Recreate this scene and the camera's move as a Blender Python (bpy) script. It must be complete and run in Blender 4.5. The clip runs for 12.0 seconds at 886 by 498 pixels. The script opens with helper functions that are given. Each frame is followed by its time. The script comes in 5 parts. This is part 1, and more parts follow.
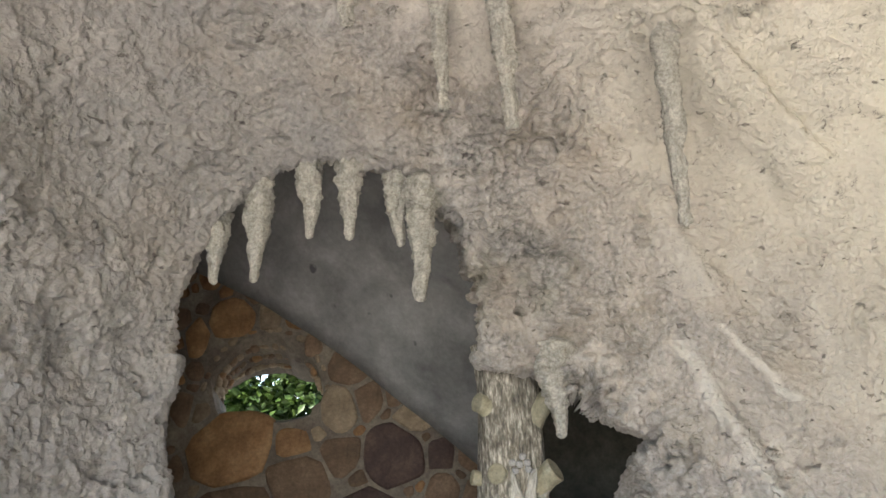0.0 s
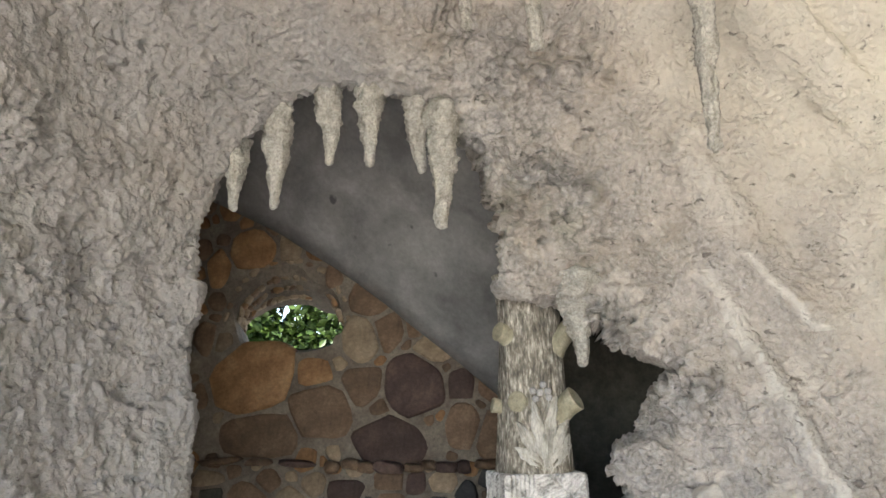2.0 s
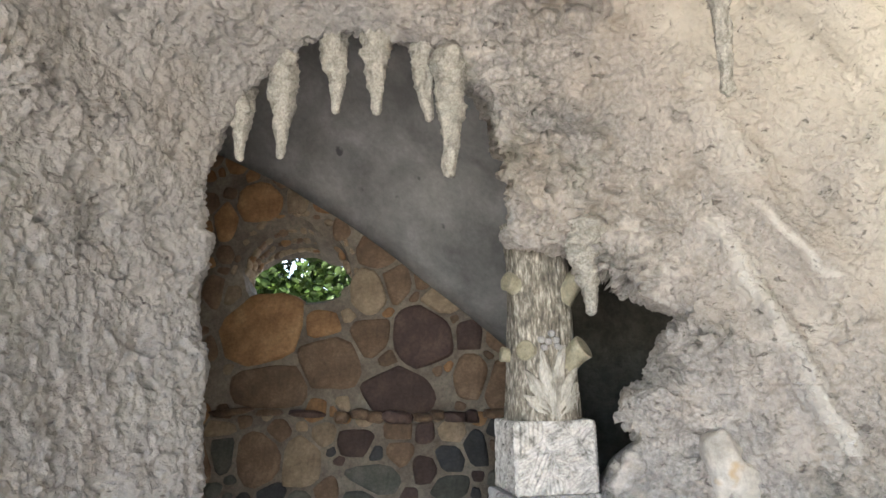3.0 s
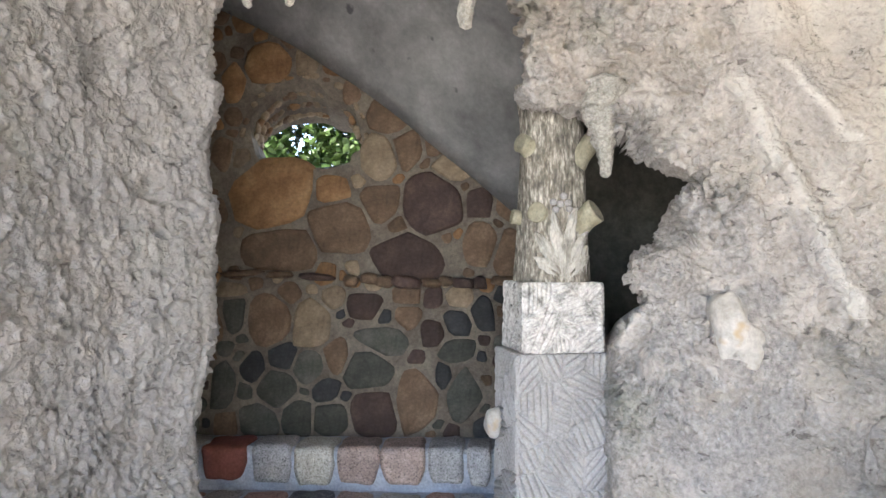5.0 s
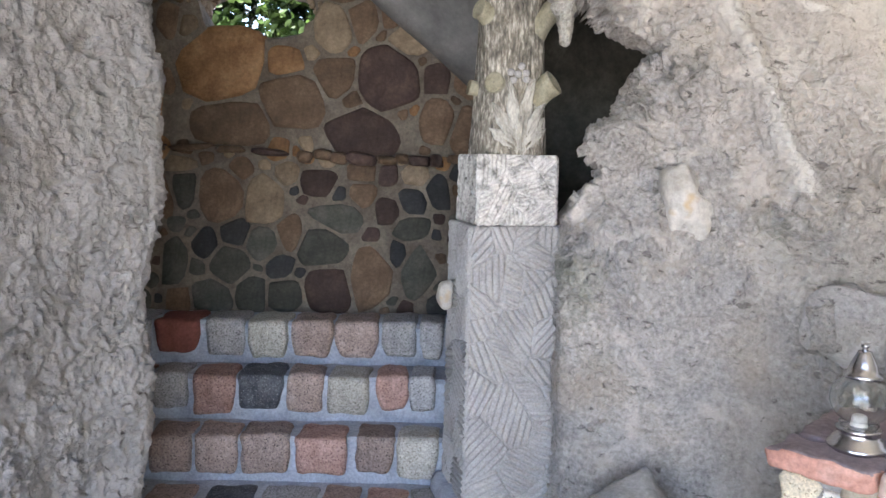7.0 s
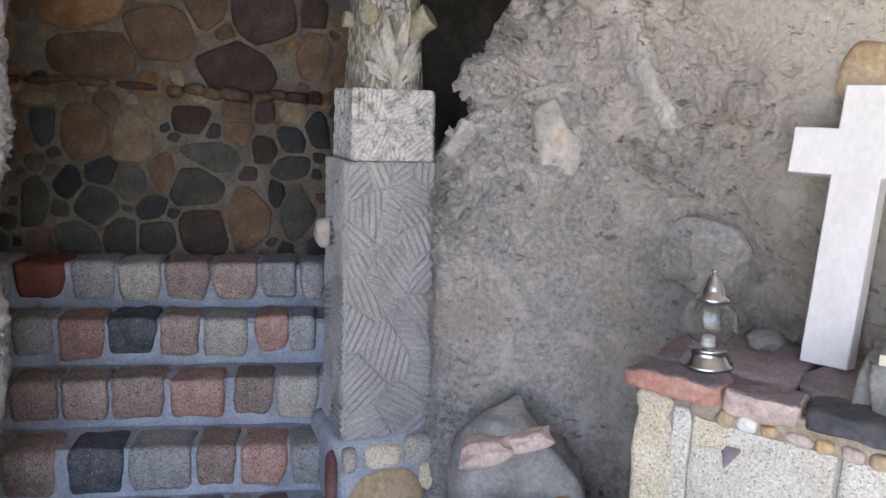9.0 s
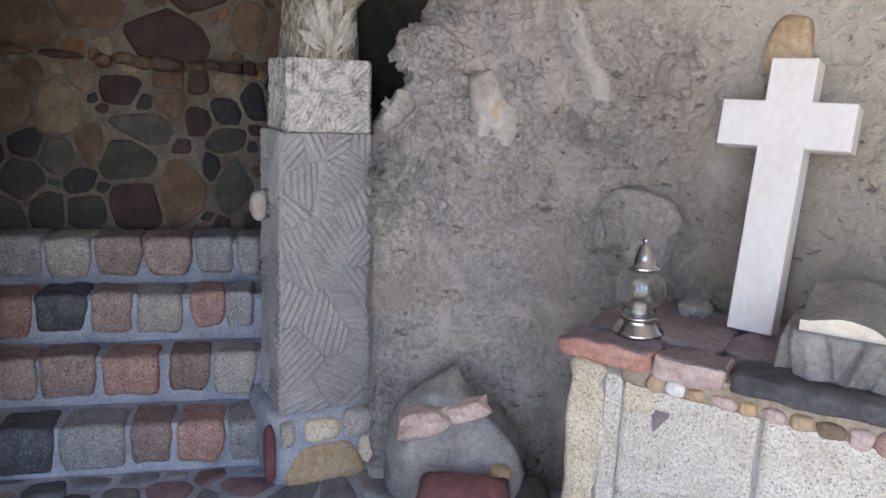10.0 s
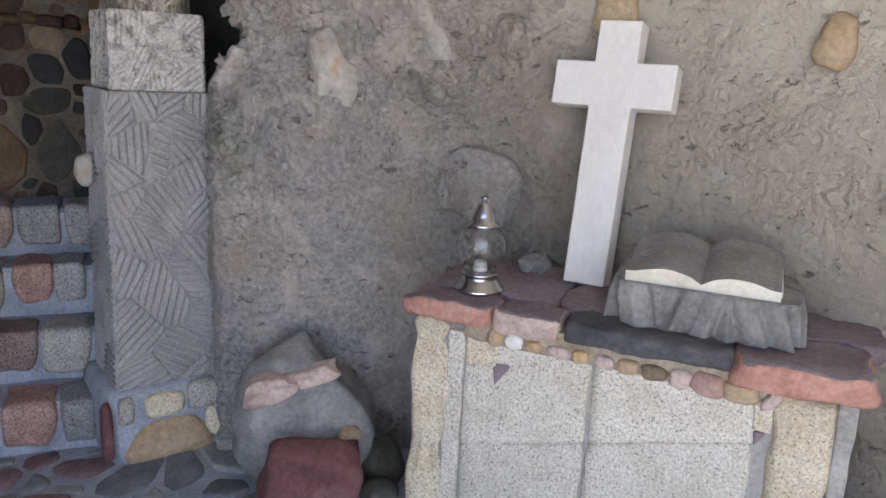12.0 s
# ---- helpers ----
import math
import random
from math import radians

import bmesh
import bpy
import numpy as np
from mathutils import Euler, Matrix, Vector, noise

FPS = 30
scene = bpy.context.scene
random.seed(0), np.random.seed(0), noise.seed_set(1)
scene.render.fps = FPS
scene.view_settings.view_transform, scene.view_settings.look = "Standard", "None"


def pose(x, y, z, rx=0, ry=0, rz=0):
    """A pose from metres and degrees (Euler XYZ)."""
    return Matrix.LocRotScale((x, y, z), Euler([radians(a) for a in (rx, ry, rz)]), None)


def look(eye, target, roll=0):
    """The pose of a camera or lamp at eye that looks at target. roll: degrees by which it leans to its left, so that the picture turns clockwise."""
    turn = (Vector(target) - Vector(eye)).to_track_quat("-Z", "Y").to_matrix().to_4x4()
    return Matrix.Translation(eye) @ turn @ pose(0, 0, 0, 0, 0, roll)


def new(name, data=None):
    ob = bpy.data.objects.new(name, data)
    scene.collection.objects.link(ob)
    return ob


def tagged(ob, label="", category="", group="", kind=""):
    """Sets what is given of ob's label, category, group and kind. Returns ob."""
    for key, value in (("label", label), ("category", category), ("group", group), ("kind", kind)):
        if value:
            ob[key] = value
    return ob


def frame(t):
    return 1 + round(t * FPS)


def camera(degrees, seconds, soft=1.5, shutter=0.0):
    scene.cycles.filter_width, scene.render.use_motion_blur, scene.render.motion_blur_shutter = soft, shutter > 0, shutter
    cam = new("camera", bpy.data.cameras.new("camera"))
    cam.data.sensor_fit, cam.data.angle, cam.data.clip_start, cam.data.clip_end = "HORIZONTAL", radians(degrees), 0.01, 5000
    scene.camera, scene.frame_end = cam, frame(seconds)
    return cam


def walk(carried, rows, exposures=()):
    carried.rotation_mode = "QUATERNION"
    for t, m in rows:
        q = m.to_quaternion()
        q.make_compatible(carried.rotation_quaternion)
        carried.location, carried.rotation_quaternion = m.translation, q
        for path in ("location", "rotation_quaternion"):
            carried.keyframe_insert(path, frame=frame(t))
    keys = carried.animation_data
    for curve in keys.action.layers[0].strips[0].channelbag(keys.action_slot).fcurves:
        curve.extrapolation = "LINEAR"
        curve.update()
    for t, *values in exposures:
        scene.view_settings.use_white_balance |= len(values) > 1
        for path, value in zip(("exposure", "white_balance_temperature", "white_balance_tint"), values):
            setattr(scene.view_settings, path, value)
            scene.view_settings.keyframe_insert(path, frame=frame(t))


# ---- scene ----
cam = camera(60.0, 12.0)
PATH = [
    (0, (0.402, 0.135, 1.661), (0.392, 2.054, 2.224), -1.7),
    (0.5, (0.404, 0.146, 1.651), (0.375, 2.075, 2.178), -1.3),
    (1, (0.408, 0.159, 1.643), (0.368, 2.098, 2.13), -1.2),
    (1.5, (0.401, 0.172, 1.636), (0.346, 2.121, 2.08), -1.2),
    (2, (0.394, 0.176, 1.627), (0.329, 2.131, 2.043), -1.1),
    (2.5, (0.392, 0.184, 1.613), (0.32, 2.15, 1.97), -1.3),
    (3, (0.385, 0.191, 1.6), (0.302, 2.165, 1.91), -1.3),
    (5, (0.366, 0.225, 1.506), (0.261, 2.222, 1.529), 0.0),
    (5.5, (0.368, 0.231, 1.475), (0.287, 2.229, 1.424), 0.5),
    (6, (0.367, 0.233, 1.456), (0.311, 2.229, 1.343), 0.7),
    (6.5, (0.375, 0.239, 1.429), (0.333, 2.231, 1.252), 0.9),
    (7, (0.384, 0.241, 1.409), (0.387, 2.227, 1.174), 1.1),
    (9, (0.443, 0.234, 1.359), (0.721, 2.183, 1.006), 1.9),
    (9.5, (0.456, 0.233, 1.354), (0.807, 2.165, 0.972), 2.1),
    (10, (0.473, 0.232, 1.345), (0.888, 2.146, 0.937), 2.3),
    (10.5, (0.488, 0.23, 1.338), (0.963, 2.126, 0.916), 2.4),
    (11, (0.51, 0.226, 1.333), (1.094, 2.087, 0.894), 2.7),
    (11.5, (0.517, 0.229, 1.335), (1.178, 2.058, 0.867), 2.9),
    (12, (0.537, 0.226, 1.327), (1.284, 2.019, 0.852), 3.1),
]
walk(cam, [(t, look(eye, target, roll)) for t, eye, target, roll in PATH], [(0, 2.36, 6550, 11), (3, 2.70, 6500, 12), (5, 2.96, 6300, 14), (6, 2.94, 6250, 15), (7, 2.76, 6200, 16), (9, 2.24, 6250, 18), (10.5, 1.96, 6250, 19), (12, 1.82, 6300, 18)])

# ---- light ----
SUN_EL, SUN_AZ = radians(58), radians(208)
world = bpy.data.worlds.new("sky")
scene.world = world
world.use_nodes = True
wn = world.node_tree.nodes
sky = wn.new("ShaderNodeTexSky")
sky.sky_type, sky.sun_disc = "NISHITA", False
sky.sun_elevation, sky.sun_rotation = SUN_EL, SUN_AZ
wn["Background"].inputs[1].default_value = 0.15
world.node_tree.links.new(sky.outputs[0], wn["Background"].inputs[0])
sun = new("sun", bpy.data.lights.new("sun", "SUN"))
sun.data.energy, sun.data.angle, sun.data.color = 4.5, radians(0.5), (1.0, 0.97, 0.92)
way = Vector((math.sin(SUN_AZ) * math.cos(SUN_EL), math.cos(SUN_AZ) * math.cos(SUN_EL), math.sin(SUN_EL)))
sun.matrix_world = look(way * 20, (0, 0, 0))


# ---- materials ----
def material(name, colours, scale=6.0, rough=0.85, bump=0.4, grain=90.0, vary=0.0, spots=None, stretch=(1, 1, 1), depth=0.01, coords="Object", contrast=1.0):
    """Mottled surface: a broad mottle through the colours, a fine grain, bump at both sizes, a tint per piece."""
    m = bpy.data.materials.new(name)
    m.use_nodes = True
    n, l = m.node_tree.nodes, m.node_tree.links
    bsdf = n["Principled BSDF"]
    bsdf.inputs["Roughness"].default_value = rough
    bsdf.inputs["Specular IOR Level"].default_value = 0.25
    co = n.new("ShaderNodeTexCoord")
    mp = n.new("ShaderNodeMapping")
    mp.inputs["Scale"].default_value = stretch
    l.new(co.outputs[coords], mp.inputs[0])

    def noise_tex(s, d, r=0.6, dist=0.0):
        t = n.new("ShaderNodeTexNoise")
        t.inputs["Scale"].default_value, t.inputs["Detail"].default_value = s, d
        t.inputs["Roughness"].default_value, t.inputs["Distortion"].default_value = r, dist
        l.new(mp.outputs[0], t.inputs["Vector"])
        return t

    broad, fine = noise_tex(scale, 6, 0.62, 0.3), noise_tex(grain, 5, 0.7)
    ramp = n.new("ShaderNodeValToRGB")
    for i in range(len(colours) - 2):
        ramp.color_ramp.elements.new(0.5)
    for i, c in enumerate(colours):
        ramp.color_ramp.elements[i].position = 0.3 + 0.42 * i / max(1, len(colours) - 1)
        ramp.color_ramp.elements[i].color = (*c, 1)
    l.new(broad.outputs["Fac"], ramp.inputs[0])
    gr = n.new("ShaderNodeMapRange")
    gr.inputs[1].default_value, gr.inputs[2].default_value = 0.3, 0.7
    gr.inputs[3].default_value, gr.inputs[4].default_value = 1 - 0.28 * contrast, 1 + 0.22 * contrast
    l.new(fine.outputs["Fac"], gr.inputs[0])
    mul = n.new("ShaderNodeMix")
    mul.data_type, mul.blend_type = "RGBA", "MULTIPLY"
    mul.inputs[0].default_value = 1.0
    l.new(ramp.outputs[0], mul.inputs[6])
    l.new(gr.outputs[0], mul.inputs[7])
    out = mul.outputs[2]
    if spots:
        colour, size, low, high = spots
        sp = noise_tex(size, 3, 0.5)
        mr = n.new("ShaderNodeMapRange")
        mr.inputs[1].default_value, mr.inputs[2].default_value = low, high
        l.new(sp.outputs["Fac"], mr.inputs[0])
        mx = n.new("ShaderNodeMix")
        mx.data_type = "RGBA"
        l.new(mr.outputs[0], mx.inputs[0])
        l.new(out, mx.inputs[6])
        mx.inputs[7].default_value = (*colour, 1)
        out = mx.outputs[2]
    if vary:
        info = n.new("ShaderNodeObjectInfo")
        hsv = n.new("ShaderNodeHueSaturation")
        v = n.new("ShaderNodeMapRange")
        v.inputs[3].default_value, v.inputs[4].default_value = 1 - vary, 1 + vary
        l.new(info.outputs["Random"], v.inputs[0])
        l.new(v.outputs[0], hsv.inputs["Value"])
        l.new(out, hsv.inputs["Color"])
        out = hsv.outputs[0]
    l.new(out, bsdf.inputs["Base Color"])
    hsum = n.new("ShaderNodeMath")
    hsum.operation = "MULTIPLY_ADD"
    hsum.inputs[1].default_value = 0.4
    l.new(fine.outputs["Fac"], hsum.inputs[0])
    l.new(broad.outputs["Fac"], hsum.inputs[2])
    b = n.new("ShaderNodeBump")
    b.inputs["Strength"].default_value, b.inputs["Distance"].default_value = bump, depth
    l.new(hsum.outputs[0], b.inputs["Height"])
    l.new(b.outputs[0], bsdf.inputs["Normal"])
    return m


def rock_material():
    """Rough sprayed cement rock: tan and grey fields, pale lime bloom, dark pits and short cracks."""
    m = material("cave_rock", [(0.32, 0.31, 0.30), (0.40, 0.375, 0.345), (0.47, 0.435, 0.385)], 2.2, 0.93, 1.0, 60.0, depth=0.026, contrast=1.5)
    n, l = m.node_tree.nodes, m.node_tree.links
    bsdf = n["Principled BSDF"]
    src = bsdf.inputs["Base Color"].links[0].from_socket
    co = n.new("ShaderNodeTexCoord")

    def field(scale, detail, low, high, stretch=(1, 1, 1), dist=0.0):
        mp = n.new("ShaderNodeMapping")
        mp.inputs["Scale"].default_value = stretch
        t = n.new("ShaderNodeTexNoise")
        t.inputs["Scale"].default_value, t.inputs["Detail"].default_value, t.inputs["Distortion"].default_value = scale, detail, dist
        r = n.new("ShaderNodeMapRange")
        r.inputs[1].default_value, r.inputs[2].default_value = low, high
        l.new(co.outputs["Object"], mp.inputs[0])
        l.new(mp.outputs[0], t.inputs["Vector"])
        l.new(t.outputs["Fac"], r.inputs[0])
        return r.outputs[0]

    def over(base, fac, colour, amount=1.0):
        mx = n.new("ShaderNodeMix")
        mx.data_type = "RGBA"
        k = n.new("ShaderNodeMath")
        k.operation = "MULTIPLY"
        k.inputs[1].default_value = amount
        l.new(fac, k.inputs[0])
        l.new(k.outputs[0], mx.inputs[0])
        l.new(base, mx.inputs[6])
        mx.inputs[7].default_value = (*colour, 1)
        return mx.outputs[2]

    c = over(src, field(4.5, 4, 0.60, 0.72, (1, 1, 0.6), 0.6), (0.60, 0.58, 0.545), 0.7)
    c = over(c, field(3.2, 6, 0.52, 0.70), (0.36, 0.295, 0.225), 0.5)
    c = over(c, field(2.6, 3, 0.60, 0.70, (1.2, 1.2, 0.8)), (0.28, 0.285, 0.215), 0.45)
    def streak(base, x0, z0, lean, width, low, high, amount):
        """A pale lime run down the wall along a slanting line."""
        sep = n.new("ShaderNodeSeparateXYZ")
        wob = n.new("ShaderNodeTexNoise")
        wob.inputs["Scale"].default_value = 9.0
        l.new(co.outputs["Object"], wob.inputs["Vector"])
        l.new(co.outputs["Object"], sep.inputs[0])

        def op(kind, a, b):
            k = n.new("ShaderNodeMath")
            k.operation = kind
            for i, v in enumerate((a, b)):
                if isinstance(v, (int, float)):
                    k.inputs[i].default_value = v
                else:
                    l.new(v, k.inputs[i])
            return k.outputs[0]

        dz = op("SUBTRACT", sep.outputs[2], z0)
        s = op("ADD", op("SUBTRACT", sep.outputs[0], x0), op("MULTIPLY", dz, lean))
        s = op("ABSOLUTE", op("ADD", s, op("MULTIPLY", op("SUBTRACT", wob.outputs["Fac"], 0.5), 0.09)), 0)
        fac = op("MAXIMUM", op("SUBTRACT", 1, op("DIVIDE", s, width)), 0)
        fac = op("MINIMUM", op("MULTIPLY", fac, 1.3), 1)
        inside = op("MULTIPLY", op("GREATER_THAN", sep.outputs[2], low), op("LESS_THAN", sep.outputs[2], high))
        return over(base, op("MULTIPLY", fac, inside), (0.66, 0.63, 0.57), amount)

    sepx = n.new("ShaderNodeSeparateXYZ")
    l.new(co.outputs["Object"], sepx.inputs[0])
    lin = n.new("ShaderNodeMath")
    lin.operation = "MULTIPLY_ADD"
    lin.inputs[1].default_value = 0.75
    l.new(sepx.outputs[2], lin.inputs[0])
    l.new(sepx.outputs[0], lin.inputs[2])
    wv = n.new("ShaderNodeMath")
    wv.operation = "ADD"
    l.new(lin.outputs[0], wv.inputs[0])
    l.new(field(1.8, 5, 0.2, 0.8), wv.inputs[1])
    # cream towards the upper east: own tint, brightened to stand for stronger light
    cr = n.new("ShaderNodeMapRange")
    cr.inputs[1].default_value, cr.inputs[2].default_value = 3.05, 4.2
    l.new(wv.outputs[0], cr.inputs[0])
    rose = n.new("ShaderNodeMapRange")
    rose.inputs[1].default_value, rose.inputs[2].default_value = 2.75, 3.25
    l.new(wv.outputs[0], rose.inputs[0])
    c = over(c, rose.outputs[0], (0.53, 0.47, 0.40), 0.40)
    c = over(c, field(5.5, 5, 0.56, 0.66, (1, 1, 0.8), 0.8), (0.68, 0.63, 0.56), 0.42)
    c = over(c, field(8.0, 4, 0.60, 0.70, (1, 1, 1), 0.5), (0.27, 0.23, 0.175), 0.45)
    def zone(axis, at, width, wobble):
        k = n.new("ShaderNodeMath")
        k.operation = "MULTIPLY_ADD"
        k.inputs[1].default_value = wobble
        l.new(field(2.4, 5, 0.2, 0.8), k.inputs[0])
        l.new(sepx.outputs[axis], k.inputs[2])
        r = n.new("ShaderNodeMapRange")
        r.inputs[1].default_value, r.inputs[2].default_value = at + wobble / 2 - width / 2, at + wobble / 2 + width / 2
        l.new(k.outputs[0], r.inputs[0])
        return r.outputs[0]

    # grey west and umber low east: own pigment, deepened to stand for less light
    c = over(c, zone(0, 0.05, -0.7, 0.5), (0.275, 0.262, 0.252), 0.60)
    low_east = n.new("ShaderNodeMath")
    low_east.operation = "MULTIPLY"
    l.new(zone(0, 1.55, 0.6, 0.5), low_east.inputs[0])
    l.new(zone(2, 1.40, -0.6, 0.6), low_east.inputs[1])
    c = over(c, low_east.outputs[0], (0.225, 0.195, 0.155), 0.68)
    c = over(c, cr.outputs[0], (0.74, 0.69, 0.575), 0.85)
    c = streak(c, 1.34, 1.96, 0.70, 0.026, 1.84, 2.09, 0.8)
    c = streak(c, 1.325, 1.60, 0.42, 0.050, 1.33, 2.05, 0.7)
    c = streak(c, 1.17, 2.28, 0.5, 0.10, 2.18, 2.40, 0.35)
    pits = field(24, 4, 0.655, 0.71, (1, 1, 1.6), 0.6)
    c = over(c, pits, (0.10, 0.09, 0.08), 0.6)
    cn = n.new("ShaderNodeTexNoise")
    cn.inputs["Scale"].default_value, cn.inputs["Detail"].default_value, cn.inputs["Distortion"].default_value = 21.0, 4.0, 0.9
    cm = n.new("ShaderNodeMapping")
    cm.inputs["Scale"].default_value = (1, 1, 1.6)
    l.new(co.outputs["Object"], cm.inputs[0])
    l.new(cm.outputs[0], cn.inputs["Vector"])
    c1 = n.new("ShaderNodeMath")
    c1.operation = "SUBTRACT"
    c1.inputs[1].default_value = 0.5
    l.new(cn.outputs["Fac"], c1.inputs[0])
    c2 = n.new("ShaderNodeMath")
    c2.operation = "ABSOLUTE"
    l.new(c1.outputs[0], c2.inputs[0])
    c3 = n.new("ShaderNodeMapRange")
    c3.inputs[1].default_value, c3.inputs[2].default_value = 0.012, 0.002
    l.new(c2.outputs[0], c3.inputs[0])
    c4 = n.new("ShaderNodeMath")
    c4.operation = "MULTIPLY"
    l.new(c3.outputs[0], c4.inputs[0])
    l.new(field(16, 3, 0.57, 0.66), c4.inputs[1])
    cracks = c4.outputs[0]
    c = over(c, cracks, (0.12, 0.105, 0.085), 0.6)
    l.new(c, bsdf.inputs["Base Color"])
    kb = n.new("ShaderNodeBump")
    kb.invert = True
    kb.inputs["Strength"].default_value, kb.inputs["Distance"].default_value = 0.9, 0.015
    l.new(cracks, kb.inputs["Height"])
    l.new(bsdf.inputs["Normal"].links[0].from_socket, kb.inputs["Normal"])
    l.new(kb.outputs[0], bsdf.inputs["Normal"])
    flake = n.new("ShaderNodeTexNoise")
    flake.inputs["Scale"].default_value, flake.inputs["Detail"].default_value = 40.0, 5.0
    flake.inputs["Roughness"].default_value, flake.inputs["Distortion"].default_value = 0.62, 0.3
    fm = n.new("ShaderNodeMapping")
    fm.inputs["Scale"].default_value = (1, 1, 1.15)
    l.new(co.outputs["Object"], fm.inputs[0])
    l.new(fm.outputs[0], flake.inputs["Vector"])
    fb = n.new("ShaderNodeBump")
    fb.inputs["Strength"].default_value, fb.inputs["Distance"].default_value = 1.0, 0.011
    l.new(flake.outputs["Fac"], fb.inputs["Height"])
    l.new(bsdf.inputs["Normal"].links[0].from_socket, fb.inputs["Normal"])
    l.new(fb.outputs[0], bsdf.inputs["Normal"])
    b = n.new("ShaderNodeBump")
    b.invert = True
    b.inputs["Strength"].default_value, b.inputs["Distance"].default_value = 0.8, 0.012
    l.new(pits, b.inputs["Height"])
    l.new(bsdf.inputs["Normal"].links[0].from_socket, b.inputs["Normal"])
    l.new(b.outputs[0], bsdf.inputs["Normal"])
    return m


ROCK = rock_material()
DRIP = material("dripped_cement", [(0.33, 0.315, 0.27), (0.46, 0.44, 0.385), (0.60, 0.575, 0.51)], 34, 0.93, 1.0, 110, depth=0.02, contrast=1.4)
PLASTER = material("grey_plaster", [(0.12, 0.12, 0.115), (0.20, 0.197, 0.188), (0.29, 0.285, 0.275)], 3.6, 0.9, 0.25, 45, spots=((0.08, 0.08, 0.08), 9, 0.70, 0.76), contrast=0.5)
MORTAR = material("wall_mortar", [(0.097, 0.081, 0.064), (0.153, 0.130, 0.102), (0.221, 0.191, 0.150)], 6, 0.92, 0.9, 70, depth=0.02)
# the blue in this pale mortar stands for skylight falling on it
STEP_MORTAR = material("pale_mortar", [(0.276, 0.300, 0.343), (0.381, 0.409, 0.464), (0.466, 0.497, 0.550)], 8, 0.9, 0.5, 90)
STONES = [
    material("ochre_stone", [(0.127, 0.068, 0.031), (0.203, 0.115, 0.055), (0.275, 0.171, 0.088)], 9, 0.8, 0.7, 70, 0.22, depth=0.014),
    material("brown_stone", [(0.078, 0.052, 0.034), (0.129, 0.086, 0.055), (0.185, 0.129, 0.083)], 9, 0.8, 0.7, 70, 0.28, depth=0.014),
    material("plum_stone", [(0.038, 0.025, 0.022), (0.063, 0.041, 0.034), (0.096, 0.065, 0.052)], 9, 0.75, 0.7, 70, 0.25, depth=0.014),
    material("tan_stone", [(0.155, 0.116, 0.075), (0.217, 0.166, 0.111), (0.290, 0.228, 0.160)], 9, 0.85, 0.7, 60, 0.18, depth=0.014),
    material("grey_green_stone", [(0.047, 0.050, 0.040), (0.075, 0.075, 0.062), (0.106, 0.102, 0.084)], 10, 0.85, 0.7, 70, 0.28, depth=0.014),
    material("dark_slate_stone", [(0.022, 0.022, 0.023), (0.035, 0.036, 0.036), (0.055, 0.055, 0.054)], 10, 0.7, 0.6, 80, 0.25),
]
GRANITES = [
    material("grey_granite", [(0.316, 0.316, 0.313), (0.455, 0.442, 0.436)], 14, 0.8, 0.9, 120, 0.18, ((0.08, 0.08, 0.08), 170, 0.58, 0.66), contrast=1.7),
    material("pink_granite", [(0.333, 0.201, 0.167), (0.494, 0.333, 0.282)], 14, 0.8, 0.9, 110, 0.15, ((0.13, 0.07, 0.065), 150, 0.58, 0.66), contrast=1.7),
    material("brown_granite", [(0.241, 0.185, 0.161), (0.402, 0.314, 0.274)], 14, 0.8, 0.9, 110, 0.25, ((0.07, 0.055, 0.05), 150, 0.58, 0.66), contrast=1.7),
    material("black_granite", [(0.050, 0.055, 0.065), (0.122, 0.127, 0.137)], 14, 0.7, 0.9, 110, 0.15, ((0.24, 0.24, 0.24), 150, 0.60, 0.68), contrast=2.0),
    material("pale_granite", [(0.38, 0.36, 0.31), (0.52, 0.50, 0.44)], 14, 0.8, 0.9, 120, 0.12, ((0.14, 0.13, 0.11), 170, 0.58, 0.66), contrast=1.7),
    material("red_brick_stone", [(0.17, 0.06, 0.045), (0.25, 0.095, 0.075)], 10, 0.85, 0.6, 80, 0.1),
]
PURPLE = material("purple_red_stone", [(0.115, 0.052, 0.054), (0.178, 0.078, 0.078), (0.253, 0.138, 0.132)], 7, 0.8, 0.5, 60)
YELLOW = material("honey_stone", [(0.36, 0.25, 0.14), (0.47, 0.35, 0.22), (0.54, 0.44, 0.31)], 6, 0.8, 0.3, 60)
CONCRETE = material("carved_concrete", [(0.30, 0.29, 0.28), (0.38, 0.37, 0.355), (0.45, 0.44, 0.42)], 6, 0.88, 0.3, 110)
WHITE_CARVED = material("whitewashed_concrete", [(0.14, 0.135, 0.12), (0.55, 0.53, 0.49), (0.72, 0.70, 0.66)], 30, 0.85, 0.35, 120)
BARK = material("cast_bark", [(0.068, 0.062, 0.051), (0.230, 0.209, 0.169), (0.675, 0.634, 0.540)], 44, 0.85, 0.6, 150, stretch=(1.6, 1.6, 0.55))
LEAF_CEMENT = material("pale_carved_cement", [(0.24, 0.225, 0.19), (0.46, 0.44, 0.385), (0.60, 0.58, 0.52)], 26, 0.85, 0.5, 120, stretch=(1, 1, 0.5))
KNOT = material("cut_branch_end", [(0.20, 0.185, 0.125), (0.32, 0.295, 0.21), (0.44, 0.41, 0.32)], 12, 0.85, 0.3, 90)
